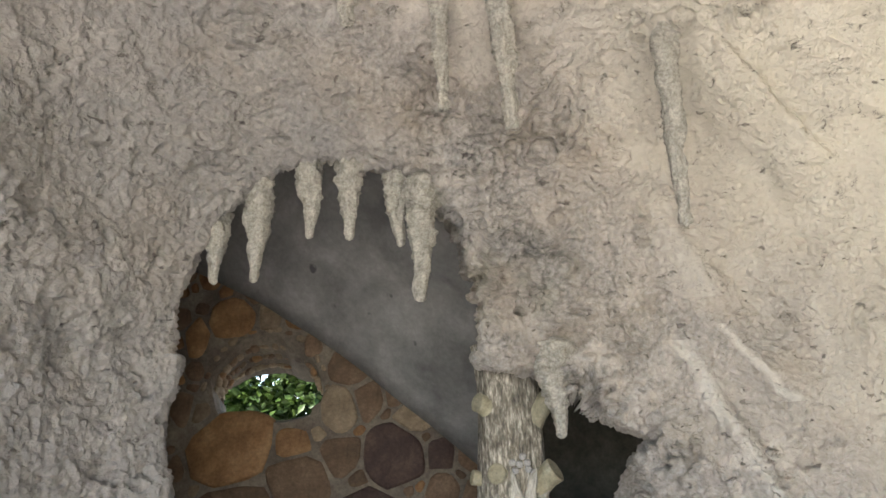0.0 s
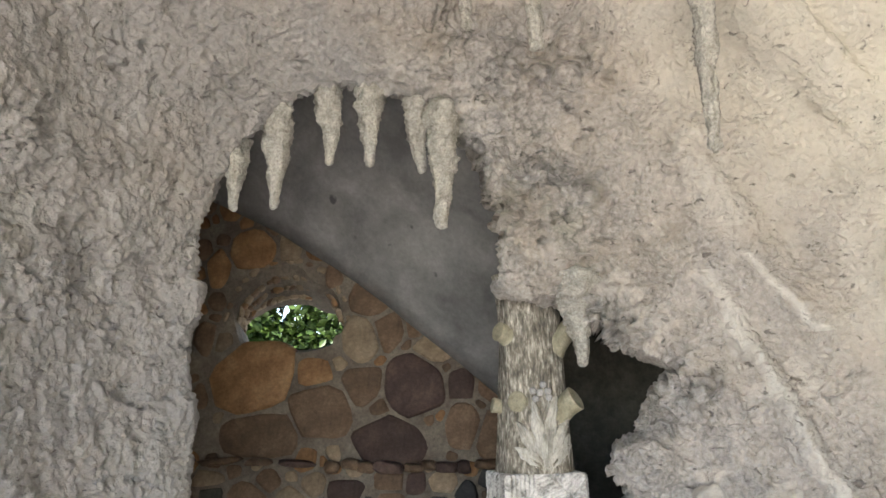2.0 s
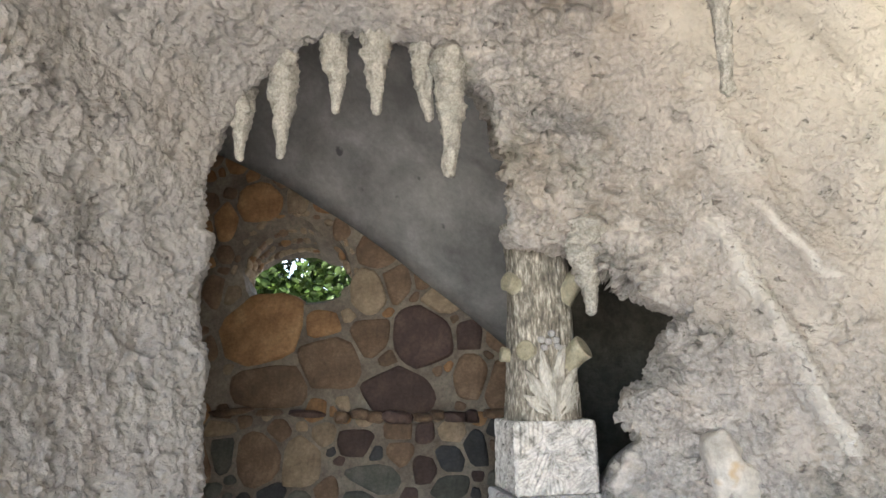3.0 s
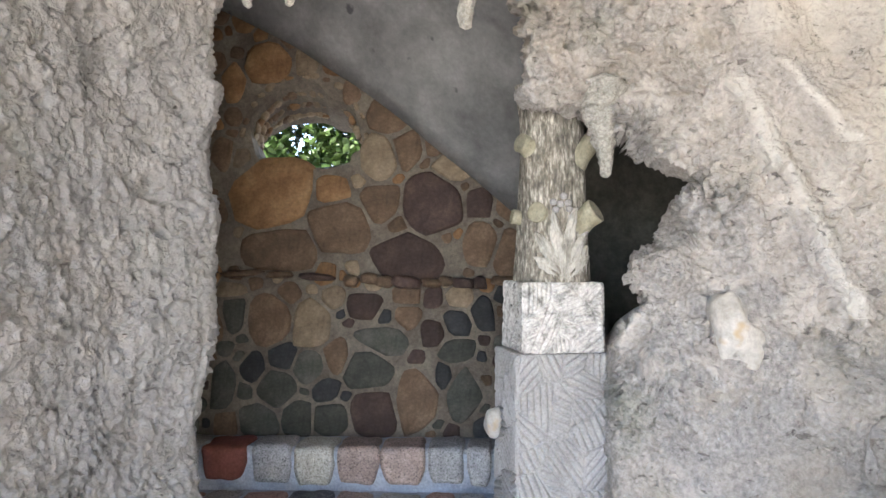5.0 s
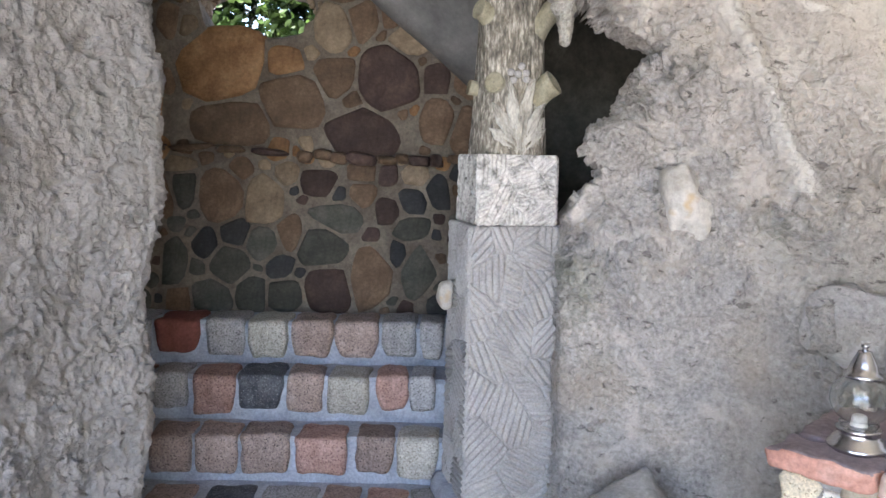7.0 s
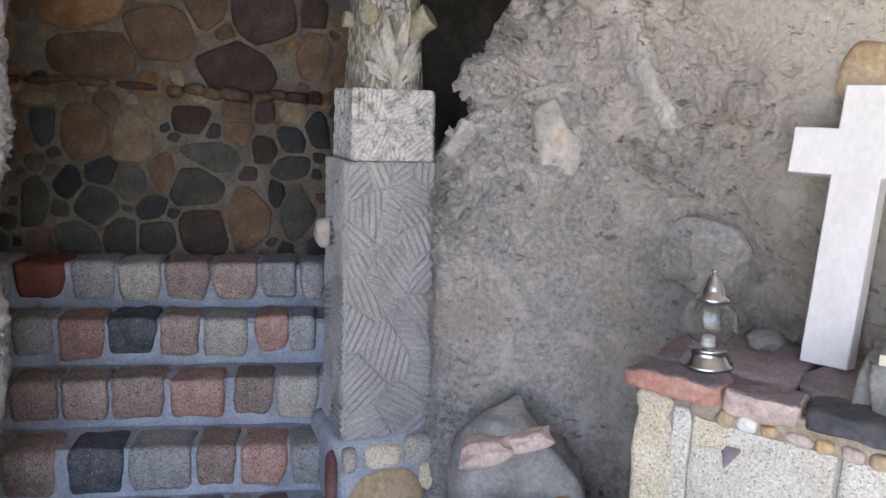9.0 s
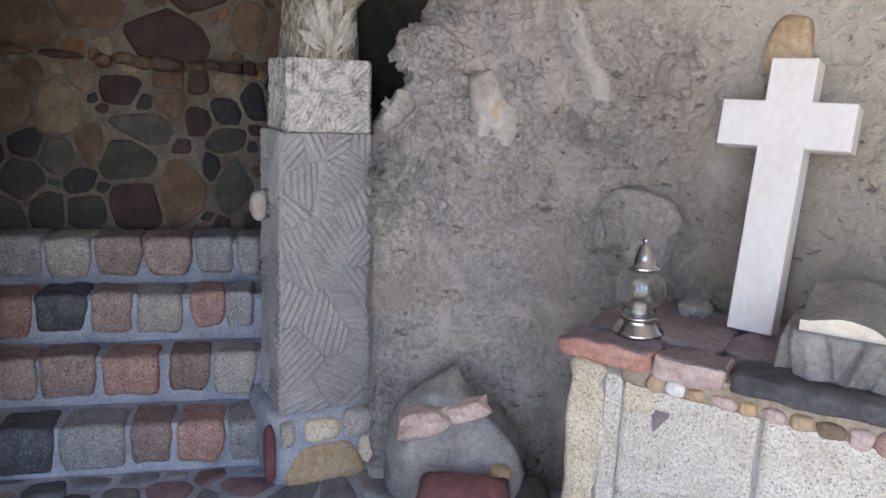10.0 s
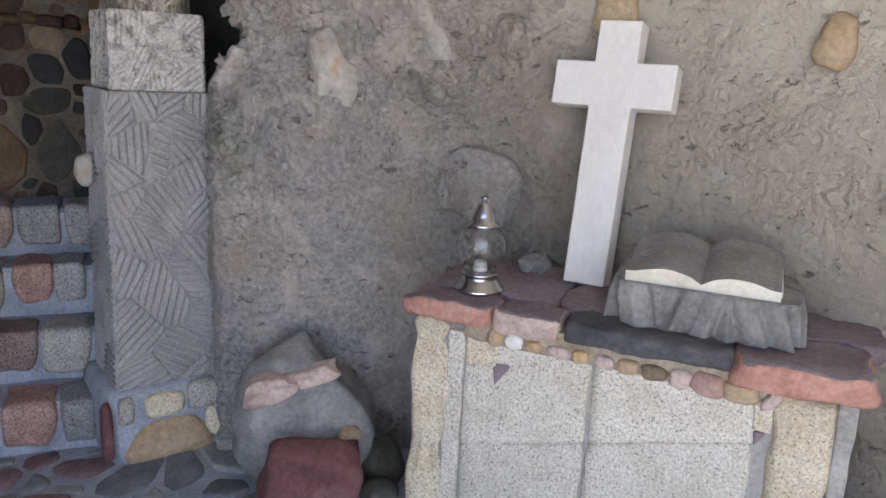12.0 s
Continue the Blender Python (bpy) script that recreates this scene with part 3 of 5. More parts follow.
def roughen(verts, quads):
    """Splits the quads of the near wall in four and works torn, flaky cement into them."""
    mid = verts[quads].mean(1)
    pick = (mid[:, 1] > 1.15) & (mid[:, 1] < 2.93) & (mid[:, 2] > 0.0) & (mid[:, 2] < 3.45) & (mid[:, 0] > -1.5) & (mid[:, 0] < 2.6)
    near, rest = quads[pick], quads[~pick]
    n = len(verts)
    pairs = np.stack([near, np.roll(near, -1, 1)], 2).reshape(-1, 2)
    key = pairs.min(1).astype(np.int64) * n + pairs.max(1)
    uniq, inv = np.unique(key, return_inverse=True)
    ends = np.stack([uniq // n, uniq % n], 1)
    middles = verts[ends].mean(1)
    inv = inv.reshape(-1, 4) + n
    hub = np.arange(len(near)) + n + len(uniq)
    v = np.concatenate([verts, middles, mid[pick]])
    q = np.concatenate([np.stack([near[:, k], inv[:, k], hub, inv[:, k - 1]], 1) for k in range(4)])
    a = np.cross(v[q[:, 2]] - v[q[:, 0]], v[q[:, 3]] - v[q[:, 1]])
    nrm = np.stack([np.bincount(q.ravel(), np.repeat(a[:, k], 4), len(v)) for k in range(3)], 1)
    nrm /= np.linalg.norm(nrm, axis=1, keepdims=True) + 1e-12
    if np.median((nrm * (np.array((0.4, 0.5, 1.5)) - v)).sum(1)[n:]) < 0:
        nrm = -nrm
    w = np.clip((v[:, 1] - 1.18) * 8, 0, 1) * np.clip((2.90 - v[:, 1]) * 20, 0, 1) * np.clip((v[:, 2] - 0.02) * 15, 0, 1) * np.clip((3.42 - v[:, 2]) * 10, 0, 1)
    w *= np.linalg.norm(nrm, axis=1) > 0.5
    warp = v + 0.018 * np.stack([lattice_noise(v, 16, k) for k in (81, 82, 83)], 1)
    plain_low = 1 - 0.75 * np.exp(-((v[:, 0] - 1.15) ** 2 / 0.16 + (v[:, 2] - 0.70) ** 2 / 0.20))
    vault_side = np.clip((v[:, 0] + 0.75 * v[:, 2] - 2.5 + 0.35 * lattice_noise(v, 4, 97)) / 0.35, 0, 1)
    east = np.clip((v[:, 0] - 1.55) / 0.3, 0, 1) * np.clip((1.9 - v[:, 2]) / 0.3, 0, 1)
    smooth_low = plain_low * (1 - 0.40 * vault_side) * (1 + 1.1 * np.exp(-((v[:, 0] - 0.75) ** 2 / 0.14 + (v[:, 2] - 2.15) ** 2 / 0.25)))
    # overlapping scales of thrown cement, undercut below
    saw = v[:, 2] * 11 - 3.0 * np.clip(v[:, 0] - 0.4, 0, 2) + 3.0 * fractal(v, 6.0, 91, 3)
    saw = 1 - (saw - np.floor(saw))
    scale_amount = np.clip(0.15 + 1.8 * lattice_noise(v, 4.6, 95), 0, 1)
    h = (0.013 + 0.016 * np.clip((v[:, 0] - 0.2) / 0.4, 0, 1)) * scale_amount * (1 - 0.7 * east) * (saw - 0.5)
    h += 0.007 * fractal(warp, 20, 101, 2) + 0.008 * (np.abs(lattice_noise(warp, 48, 105)) - 0.4) + 0.005 * lattice_noise(v, 85, 107)
    h -= 0.045 * np.clip(lattice_noise(warp * (1, 1, 1.8), 15, 111) - 0.50, 0, 1)
    return v + nrm * (1.3 * w * smooth_low * h)[:, None], np.concatenate([rest, q])


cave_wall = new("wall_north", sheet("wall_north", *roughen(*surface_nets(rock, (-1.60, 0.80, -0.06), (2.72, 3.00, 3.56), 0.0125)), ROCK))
tagged(cave_wall, "rough grey-tan cement rock wall and vault of a grotto", "rock wall", kind="structure")
# rest of the vault, out of view, added to shape light through the mouth
cave_back = new("wall_south", sheet("wall_south", *surface_nets(rock, (-2.1, -2.20, -0.10), (2.95, 0.90, 3.70), 0.06), ROCK))
tagged(cave_back, "unseen rough grey cement rock vault, added to shape the mouth's light", "rock wall", kind="structure")


def box_mesh(name, x0, y0, z0, x1, y1, z1, mat_):
    v = [(x, y, z) for x in (x0, x1) for y in (y0, y1) for z in (z0, z1)]
    f = [(0, 1, 3, 2), (4, 6, 7, 5), (0, 4, 5, 1), (2, 3, 7, 6), (0, 2, 6, 4), (1, 5, 7, 3)]
    return mesh_of(name, v, f, mat_, False)


def ground_sheet():
    """Ground that reaches the horizon, gently uneven near the grotto."""
    r = [0, 1, 2, 3, 4, 6, 9, 14, 22, 40, 80, 200, 600, 2000]
    n = 48
    verts, faces = [(0.4, 0.5, -0.02)], []
    for i, q in enumerate(r[1:]):
        for k in range(n):
            a = 2 * math.pi * k / n
            verts.append((0.4 + q * math.cos(a), 0.5 + q * math.sin(a), -0.02 - (0.03 * (noise.noise((q * math.cos(a), q * math.sin(a), 0)) + 1) if q > 4 else 0)))
    faces += [(0, 1 + k, 1 + (k + 1) % n) for k in range(n)]
    for i in range(len(r) - 2):
        faces += [(1 + i * n + k, 1 + (i + 1) * n + k, 1 + (i + 1) * n + (k + 1) % n, 1 + i * n + (k + 1) % n) for k in range(n)]
    return mesh_of("ground", verts, faces, GRAVEL)


tagged(new("ground", ground_sheet()), "pale sunlit gravel ground outside the grotto", "ground", kind="structure")
# plain slabs out of view, added to keep sky and sun off the rock
tagged(new("ceiling", box_mesh("ceiling", -2.3, -1.1, 3.70, 3.1, 4.2, 3.95, BLOCKER_STONE)), "unseen slab added over the grotto to block the sky", "roof", kind="structure")
tagged(new("wall_west", box_mesh("wall_west", -2.3, 0.0, -0.1, -1.78, 4.2, 3.70, BLOCKER_STONE)), "unseen slab added at the grotto's side to block daylight", "wall", kind="structure")
tagged(new("wall_east", box_mesh("wall_east", 2.78, -1.1, -0.1, 3.1, 4.2, 3.70, BLOCKER_STONE)), "unseen slab added at the grotto's side to block daylight", "wall", kind="structure")
lintel = tagged(new("wall_mouth", box_mesh("wall_mouth", -2.3, -1.35, 2.95, 3.1, -1.11, 3.95, BLOCKER_STONE)), "unseen slab added over the grotto's mouth to limit the sky", "wall", kind="structure")

# one more unseen slab, stops the sun reaching the paving
tagged(new("wall_mouth_west", box_mesh("wall_mouth_west", -2.3, -1.10, 2.85, -2.06, -0.01, 3.69, BLOCKER_STONE)), "unseen slab added over the grotto's side opening to stop the sun", "wall", kind="structure")

# back wall of the stair room, with the small window through it
WALL_Y, WIN = 3.62, (-0.435, 2.00)


def stone_wall_body():
    bm = bmesh.new()
    n = 40

    def ring(y, rx, head, sill):
        out = []
        for k in range(n):
            a = 2 * math.pi * k / n
            wob = 1 + 0.05 * math.sin(3 * a + 1) + 0.05 * math.sin(5 * a) + 0.03 * math.sin(9 * a + 2)
            ca, sa = math.cos(a), math.sin(a)
            ca = math.copysign(abs(ca) ** (1.0 if sa > 0 else 0.6), ca)
            out.append(bm.verts.new((WIN[0] + rx * wob * ca, y, WIN[1] + (head if sa > 0 else sill) * wob * sa)))
        return out

    corner = [bm.verts.new(p) for p in ((-1.78, WALL_Y, -0.1), (2.78, WALL_Y, -0.1), (2.78, WALL_Y, 3.7), (-1.78, WALL_Y, 3.7))]
    rings = [ring(WALL_Y, 0.245, 0.30, 0.10), ring(WALL_Y + 0.05, 0.238, 0.25, 0.085), ring(WALL_Y + 0.24, 0.265, 0.150, 0.09), ring(WALL_Y + 0.42, 0.36, 0.27, 0.17)]
    far = [bm.verts.new(p) for p in ((-1.78, WALL_Y + 0.42, -0.1), (2.78, WALL_Y + 0.42, -0.1), (2.78, WALL_Y + 0.42, 3.7), (-1.78, WALL_Y + 0.42, 3.7))]
    for a, b in zip(rings, rings[1:]):
        for k in range(n):
            bm.faces.new((a[k], a[(k + 1) % n], b[(k + 1) % n], b[k]))
    for loop, rg in ((corner, rings[0]), (far, rings[-1])):
        edges = [bm.edges.new((loop[k], loop[(k + 1) % 4])) for k in range(4)]
        edges += [e for k in range(n) for e in [bm.edges.get((rg[k], rg[(k + 1) % n]))]]
        bmesh.ops.triangle_fill(bm, use_beauty=True, edges=edges)
    return bm


back_wall = part("wall_back", stone_wall_body(), MORTAR, None, "fieldstone wall in wide pale mortar with a small window", False)
tagged(back_wall, category="wall", kind="structure")


def vault_z(x, y):
    base = np.interp(x, (-1.8, -0.77, -0.44, -0.18, 0.08, 0.28, 0.48, 0.9, 1.4), (3.0, 2.67, 2.50, 2.33, 2.14, 1.97, 1.80, 1.45, 1.2))
    return base + 1.5 * (WALL_Y - y) - 0.25 * (WALL_Y - y) ** 2


def vault():
    xs, ys = np.linspace(-1.78, 0.56, 50), np.linspace(2.93, WALL_Y + 0.02, 14)
    verts = [(x, y, vault_z(x, y) + 0.012 * noise.noise((x * 3, y * 3, 1))) for x in xs for y in ys]
    m = len(ys)
    faces = [(i * m + j, i * m + j + 1, (i + 1) * m + j + 1, (i + 1) * m + j) for i in range(len(xs) - 1) for j in range(m - 1)]
    ob = new("ceiling_vault", mesh_of("ceiling_vault", verts, faces, PLASTER))
    mod = ob.modifiers.new("thick", "SOLIDIFY")
    mod.thickness, mod.offset = 0.06, 1.0
    return tagged(ob, "smooth grey plaster vault sloping over the stairs", "ceiling", kind="structure")


vault()
# out of view, added to close the hollow to light
tagged(new("wall_stair_east", box_mesh("wall_stair_east", 1.36, 2.96, -0.1, 1.46, 3.62, 2.2, MORTAR)), "unseen mortar wall added to keep light out behind the small opening", "wall", kind="structure")


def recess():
    """The hollow behind the small opening, its rock coloured dark to stand for shade."""
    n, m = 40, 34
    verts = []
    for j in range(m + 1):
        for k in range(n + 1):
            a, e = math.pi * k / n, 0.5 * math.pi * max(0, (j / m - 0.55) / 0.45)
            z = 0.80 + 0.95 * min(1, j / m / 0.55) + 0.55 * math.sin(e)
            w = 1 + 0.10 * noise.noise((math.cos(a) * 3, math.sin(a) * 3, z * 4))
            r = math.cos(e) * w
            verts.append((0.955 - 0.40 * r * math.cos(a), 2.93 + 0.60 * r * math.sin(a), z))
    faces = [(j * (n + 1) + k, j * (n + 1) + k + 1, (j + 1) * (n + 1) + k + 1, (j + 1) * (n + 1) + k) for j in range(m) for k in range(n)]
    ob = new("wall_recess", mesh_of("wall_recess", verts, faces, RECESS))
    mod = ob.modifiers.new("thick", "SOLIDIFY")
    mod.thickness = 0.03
    return tagged(ob, "rock of the hollow behind the small opening, coloured dark for shade", "rock wall", kind="structure")


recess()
tagged(new("wall_stair_west", box_mesh("wall_stair_west", -1.16, 2.96, -0.1, -1.06, 3.62, 3.2, MORTAR)), "dark rubble wall beside the stairs", "wall", kind="structure")


# ---- stairs ----
STEP_Y, STEP_Z = (2.82, 3.02, 3.20, 3.39), (0.18, 0.36, 0.54, 0.72)


def stairs_body():
    prof = [(STEP_Y[0] + 0.02, -0.1)]
    for k in range(4):
        prof += [(STEP_Y[k] + 0.02, STEP_Z[k] - 0.025), (STEP_Y[k] + 0.035, STEP_Z[k] - 0.01)]
        prof.append(((STEP_Y[k + 1] if k < 3 else 3.63) + 0.02, STEP_Z[k] - 0.008))
    prof.append((3.65, -0.1))
    n = len(prof)
    xs = np.linspace(-1.06, 1.36, 40)
    verts = [(x, y + 0.008 * noise.noise((x * 7, y * 7, z * 7)), z + 0.006 * noise.noise((x * 9, y * 5, z * 4))) for x in xs for y, z in prof]
    faces = [(i * n + k, i * n + (k + 1) % n, (i + 1) * n + (k + 1) % n, (i + 1) * n + k) for i in range(len(xs) - 1) for k in range(n)]
    return mesh_of("stairs", verts, faces, STEP_MORTAR, False)


stairs = tagged(new("stairs", stairs_body()), "steep stairs of granite setts in pale mortar tinted blue for skylight", "stairs", kind="structure")
# each tread's setts: left edge, right edge, kind
ROWS = (((-0.88, -0.69, 0), (-0.67, -0.50, 2), (-0.46, -0.28, 3), (-0.26, -0.05, 0), (-0.03, 0.10, 2), (0.12, 0.28, 1), (0.29, 0.40, 0), (0.41, 0.55, 2)),
        ((-0.89, -0.73, 2), (-0.71, -0.55, 2), (-0.535, -0.375, 2), (-0.36, -0.18, 2), (-0.15, 0.04, 1), (0.07, 0.22, 2), (0.23, 0.39, 4), (0.40, 0.54, 0)),
        ((-0.94, -0.78, 1), (-0.76, -0.62, 0), (-0.60, -0.43, 1), (-0.42, -0.24, 3), (-0.225, -0.08, 2), (-0.06, 0.11, 4), (0.13, 0.26, 1), (0.27, 0.37, 0)),
        ((-1.00, -0.83, 0), (-0.81, -0.62, 5), (-0.60, -0.435, 0), (-0.42, -0.25, 4), (-0.24, -0.07, 2), (-0.06, 0.125, 2), (0.14, 0.29, 0), (0.30, 0.40, 0)))


def lay_steps():
    rng = random.Random(4)
    for k, row in enumerate(ROWS):
        for q, (x0, x1, kind) in enumerate(row):
            w, h = x1 - x0, rng.uniform(0.145, 0.170)
            depth = (STEP_Y[k + 1] if k < 3 else 3.60) - STEP_Y[k] - 0.015
            v, f = rounded_stone(w, depth, h, 60 + 11 * k + q, 0.07, 11.0, 8)
            # broken lower corners leave triangles of mortar between the faces
            low = np.clip(0.05 - v[:, 2] / (0.55 * h), 0, 1)
            for side in (-1, 1):
                v[:, 0] -= side * w * rng.choice((0.01, 0.03, 0.05, 0.15)) * low**1.4 * np.clip(side * v[:, 0] / (w / 2), 0, 1)
            front = np.clip((-v[:, 1] - 0.3 * depth) / (0.2 * depth), 0, 1)
            v = v + 0.005 * np.stack([fractal(v, 24, 200 + 9 * k + q + c, 2) for c in (0, 30, 60)], 1)
            v[:, 1] += front * (0.010 * low**2 - 0.006 * lattice_noise(v, 16, q + 8 * k))
            ob = part("sett", mesh_of("sett", v, f, GRANITES[kind]), None, stairs)
            ob.location = ((x0 + x1) / 2, STEP_Y[k] + depth / 2 - 0.010 + rng.uniform(-0.010, 0.008), STEP_Z[k] - h / 2 + 0.006 + rng.uniform(-0.004, 0.004))
            ob.rotation_euler = (rng.uniform(-0.03, 0.05), rng.uniform(-0.035, 0.035), rng.uniform(-0.05, 0.05))


# ---- carved column ----
def hatch(u, v, seeds, freq, deep):
    """Patches of parallel chisel strokes, each patch in its own direction, with a groove between patches."""
    p = np.stack([u, v], -1)[:, None, :]
    d = np.hypot(p[..., 0] - seeds[:, 0], p[..., 1] - seeds[:, 1])
    o = np.argsort(d, 1)
    near, nxt = o[:, 0], o[:, 1]
    ang = seeds[near, 2]
    w = u * np.cos(ang) + v * np.sin(ang)
    s = np.stack([u * 9, v * 9, near * 1.7], 1)
    w = w + 0.0035 * lattice_noise(s, 1.5, 3)
    stroke = np.abs(np.sin(w * freq)) ** 0.5
    edge = np.clip((d[np.arange(len(u)), nxt] - d[np.arange(len(u)), near]) / 0.008, 0, 1)
    return deep * (stroke * edge - 1) + 0.0025 * lattice_noise(np.stack([u, v, near * 0.0], 1), 14, 8)


def carved_block(w, d, z0, z1, seed, freq, deep, cell, flare=0.0, step=0.005):
    """A square block whose faces are worked in chisel strokes."""
    rng = np.random.RandomState(seed)
    per, hgt = 2 * (w + d), z1 - z0
    n = int(round(per / step))
    m = int(round(hgt / step))
    count = int(per * hgt / cell**2)
    sd = np.stack([rng.uniform(0, per, count), rng.uniform(z0, z1, count), (np.arange(count) * 1.13 + rng.uniform(-0.25, 0.25, count)) % math.pi], 1)
    U, V = np.meshgrid(np.arange(n) * per / n, np.linspace(z0, z1, m + 1), indexing="ij")
    u, v = U.ravel(), V.ravel()
    sink = hatch(u, v, sd, freq, deep)
    hw, hd = w / 2, d / 2
    x, y, nx, ny = np.zeros_like(u), np.zeros_like(u), np.zeros_like(u), np.zeros_like(u)
    a = u < w
    x[a], y[a], ny[a] = u[a] - hw, -hd, -1
    b = (u >= w) & (u < w + d)
    x[b], y[b], nx[b] = hw, u[b] - w - hd, 1
    c = (u >= w + d) & (u < 2 * w + d)
    x[c], y[c], ny[c] = hw - (u[c] - w - d), hd, 1
    e = u >= 2 * w + d
    x[e], y[e], nx[e] = -hw, hd - (u[e] - 2 * w - d), -1
    # worn corners
    r = 0.012
    qx, qy = np.clip(np.abs(x) - (hw - r), 0, None), np.clip(np.abs(y) - (hd - r), 0, None)
    q = np.minimum(qx, qy)
    tang = np.where(ny != 0, hw - np.abs(x), hd - np.abs(y))
    sink = sink * np.clip(tang / 0.026, 0.12, 1)
    grow = 1 + flare * np.clip((z0 + hgt - v) / hgt, 0, 1) ** 2
    tip = np.minimum(v - z0, z1 - v)
    sink = sink - 0.006 * np.clip(1 - tip / 0.012, 0, 1) ** 2
    x = (x + nx * sink - np.sign(x) * q * 0.6) * grow
    y = (y + ny * sink - np.sign(y) * q * 0.6) * grow
    verts = list(np.stack([x, y, v], 1))
    M = m + 1
    faces = [(i * M + j, ((i + 1) % n) * M + j, ((i + 1) % n) * M + j + 1, i * M + j + 1) for i in range(n) for j in range(m)]
    faces.append([i * M + m for i in range(n)])
    faces.append([i * M for i in range(n)][::-1])
    return verts, faces


COLUMN = pose(0.602, 2.895, 0, 0, 0, 13)
column = thing("column", COLUMN, "carved concrete column with hatched square shaft and tree-trunk top", "column")
part("shaft", mesh_of("shaft", *carved_block(0.34, 0.30, 0.24, 1.19, 5, 138, 0.018, 0.118, 0.04, 0.0032), CONCRETE), None, column, "grey shaft covered in patches of chisel strokes", True)
part("capital_block", mesh_of("capital_block", *carved_block(0.285, 0.27, 1.192, 1.425, 9, 215, 0.011, 0.092, 0.03, 0.0028), WHITE_CARVED), None, column, "whitewashed block with chisel strokes", True)


def trunk_mesh():
    n, m = 150, 150
    zs, th = np.linspace(1.425, 2.10, m), np.linspace(0, 2 * math.pi, n, endpoint=False)
    T, Z = np.meshgrid(th, zs, indexing="ij")
    t, z = T.ravel(), Z.ravel()
    r = np.interp(z, (1.425, 1.52, 1.66, 1.85, 1.96, 2.02, 2.10), (0.132, 0.123, 0.116, 0.111, 0.111, 0.116, 0.125))
    q = np.stack([np.cos(t), np.sin(t), z * 1.6], 1)
    ridge = np.abs(lattice_noise(np.stack([np.cos(t) * 14, np.sin(t) * 14, z * 7], 1), 1, 17)) + 0.5 * np.abs(lattice_noise(np.stack([np.cos(t) * 26, np.sin(t) * 26, z * 14], 1), 1, 18))
    r = r + 0.006 * lattice_noise(q, 2.2, 4) - 0.010 * np.clip(0.55 - ridge, 0, 1)
    verts = list(np.stack([r * np.cos(t), r * np.sin(t), z], 1))
    faces = [(i * m + j, ((i + 1) % n) * m + j, ((i + 1) % n) * m + j + 1, i * m + j + 1) for i in range(n) for j in range(m - 1)]
    return mesh_of("trunk", verts, faces, BARK)


trunk = part("trunk", trunk_mesh(), None, column, "cast cement tree trunk with bark and cut branches")


def branch_stub(r0, r1, length, seed):
    """A sawn branch: flared foot, short neck, ringed end."""
    n = 20
    prof = [(r0 * 1.5, -0.02), (r0 * 1.15, 0.01), (r0, length * 0.5), (r1, length * 0.85), (r1 * 1.02, length), (r1 * 0.9, length + 0.003), (r1 * 0.72, length - 0.001), (r1 * 0.5, length + 0.002), (r1 * 0.28, length - 0.001), (0.002, length + 0.002)]
    verts = [(r * math.cos(2 * math.pi * k / n) * (1 + 0.06 * noise.noise((k * 0.9, r * 30, seed))), r * math.sin(2 * math.pi * k / n), h) for r, h in prof for k in range(n)]
    faces = [(i * n + k, i * n + (k + 1) % n, (i + 1) * n + (k + 1) % n, (i + 1) * n + k) for i in range(len(prof) - 1) for k in range(n)]
    return mesh_of("branch_stub", verts, faces, KNOT)


def stub(angle, z, tilt, r0, r1, length, seed):
    a = radians(angle)
    ob = part("branch_stub", branch_stub(r0, r1, length, seed), None, trunk)
    d = Vector((math.cos(a) * math.cos(radians(tilt)), math.sin(a) * math.cos(radians(tilt)), math.sin(radians(tilt))))
    ob.matrix_basis = Matrix.Translation((0.095 * math.cos(a), 0.095 * math.sin(a), z)) @ d.to_track_quat("Z", "Y").to_matrix().to_4x4()


stub(-160, 1.885, 15, 0.033, 0.033, 0.040, 1)
stub(-36, 1.855, 42, 0.036, 0.036, 0.080, 2)
stub(-132, 1.655, 5, 0.034, 0.034, 0.026, 3)
stub(-40, 1.625, 32, 0.042, 0.043, 0.075, 4)
stub(178, 1.64, 10, 0.024, 0.026, 0.045, 5)


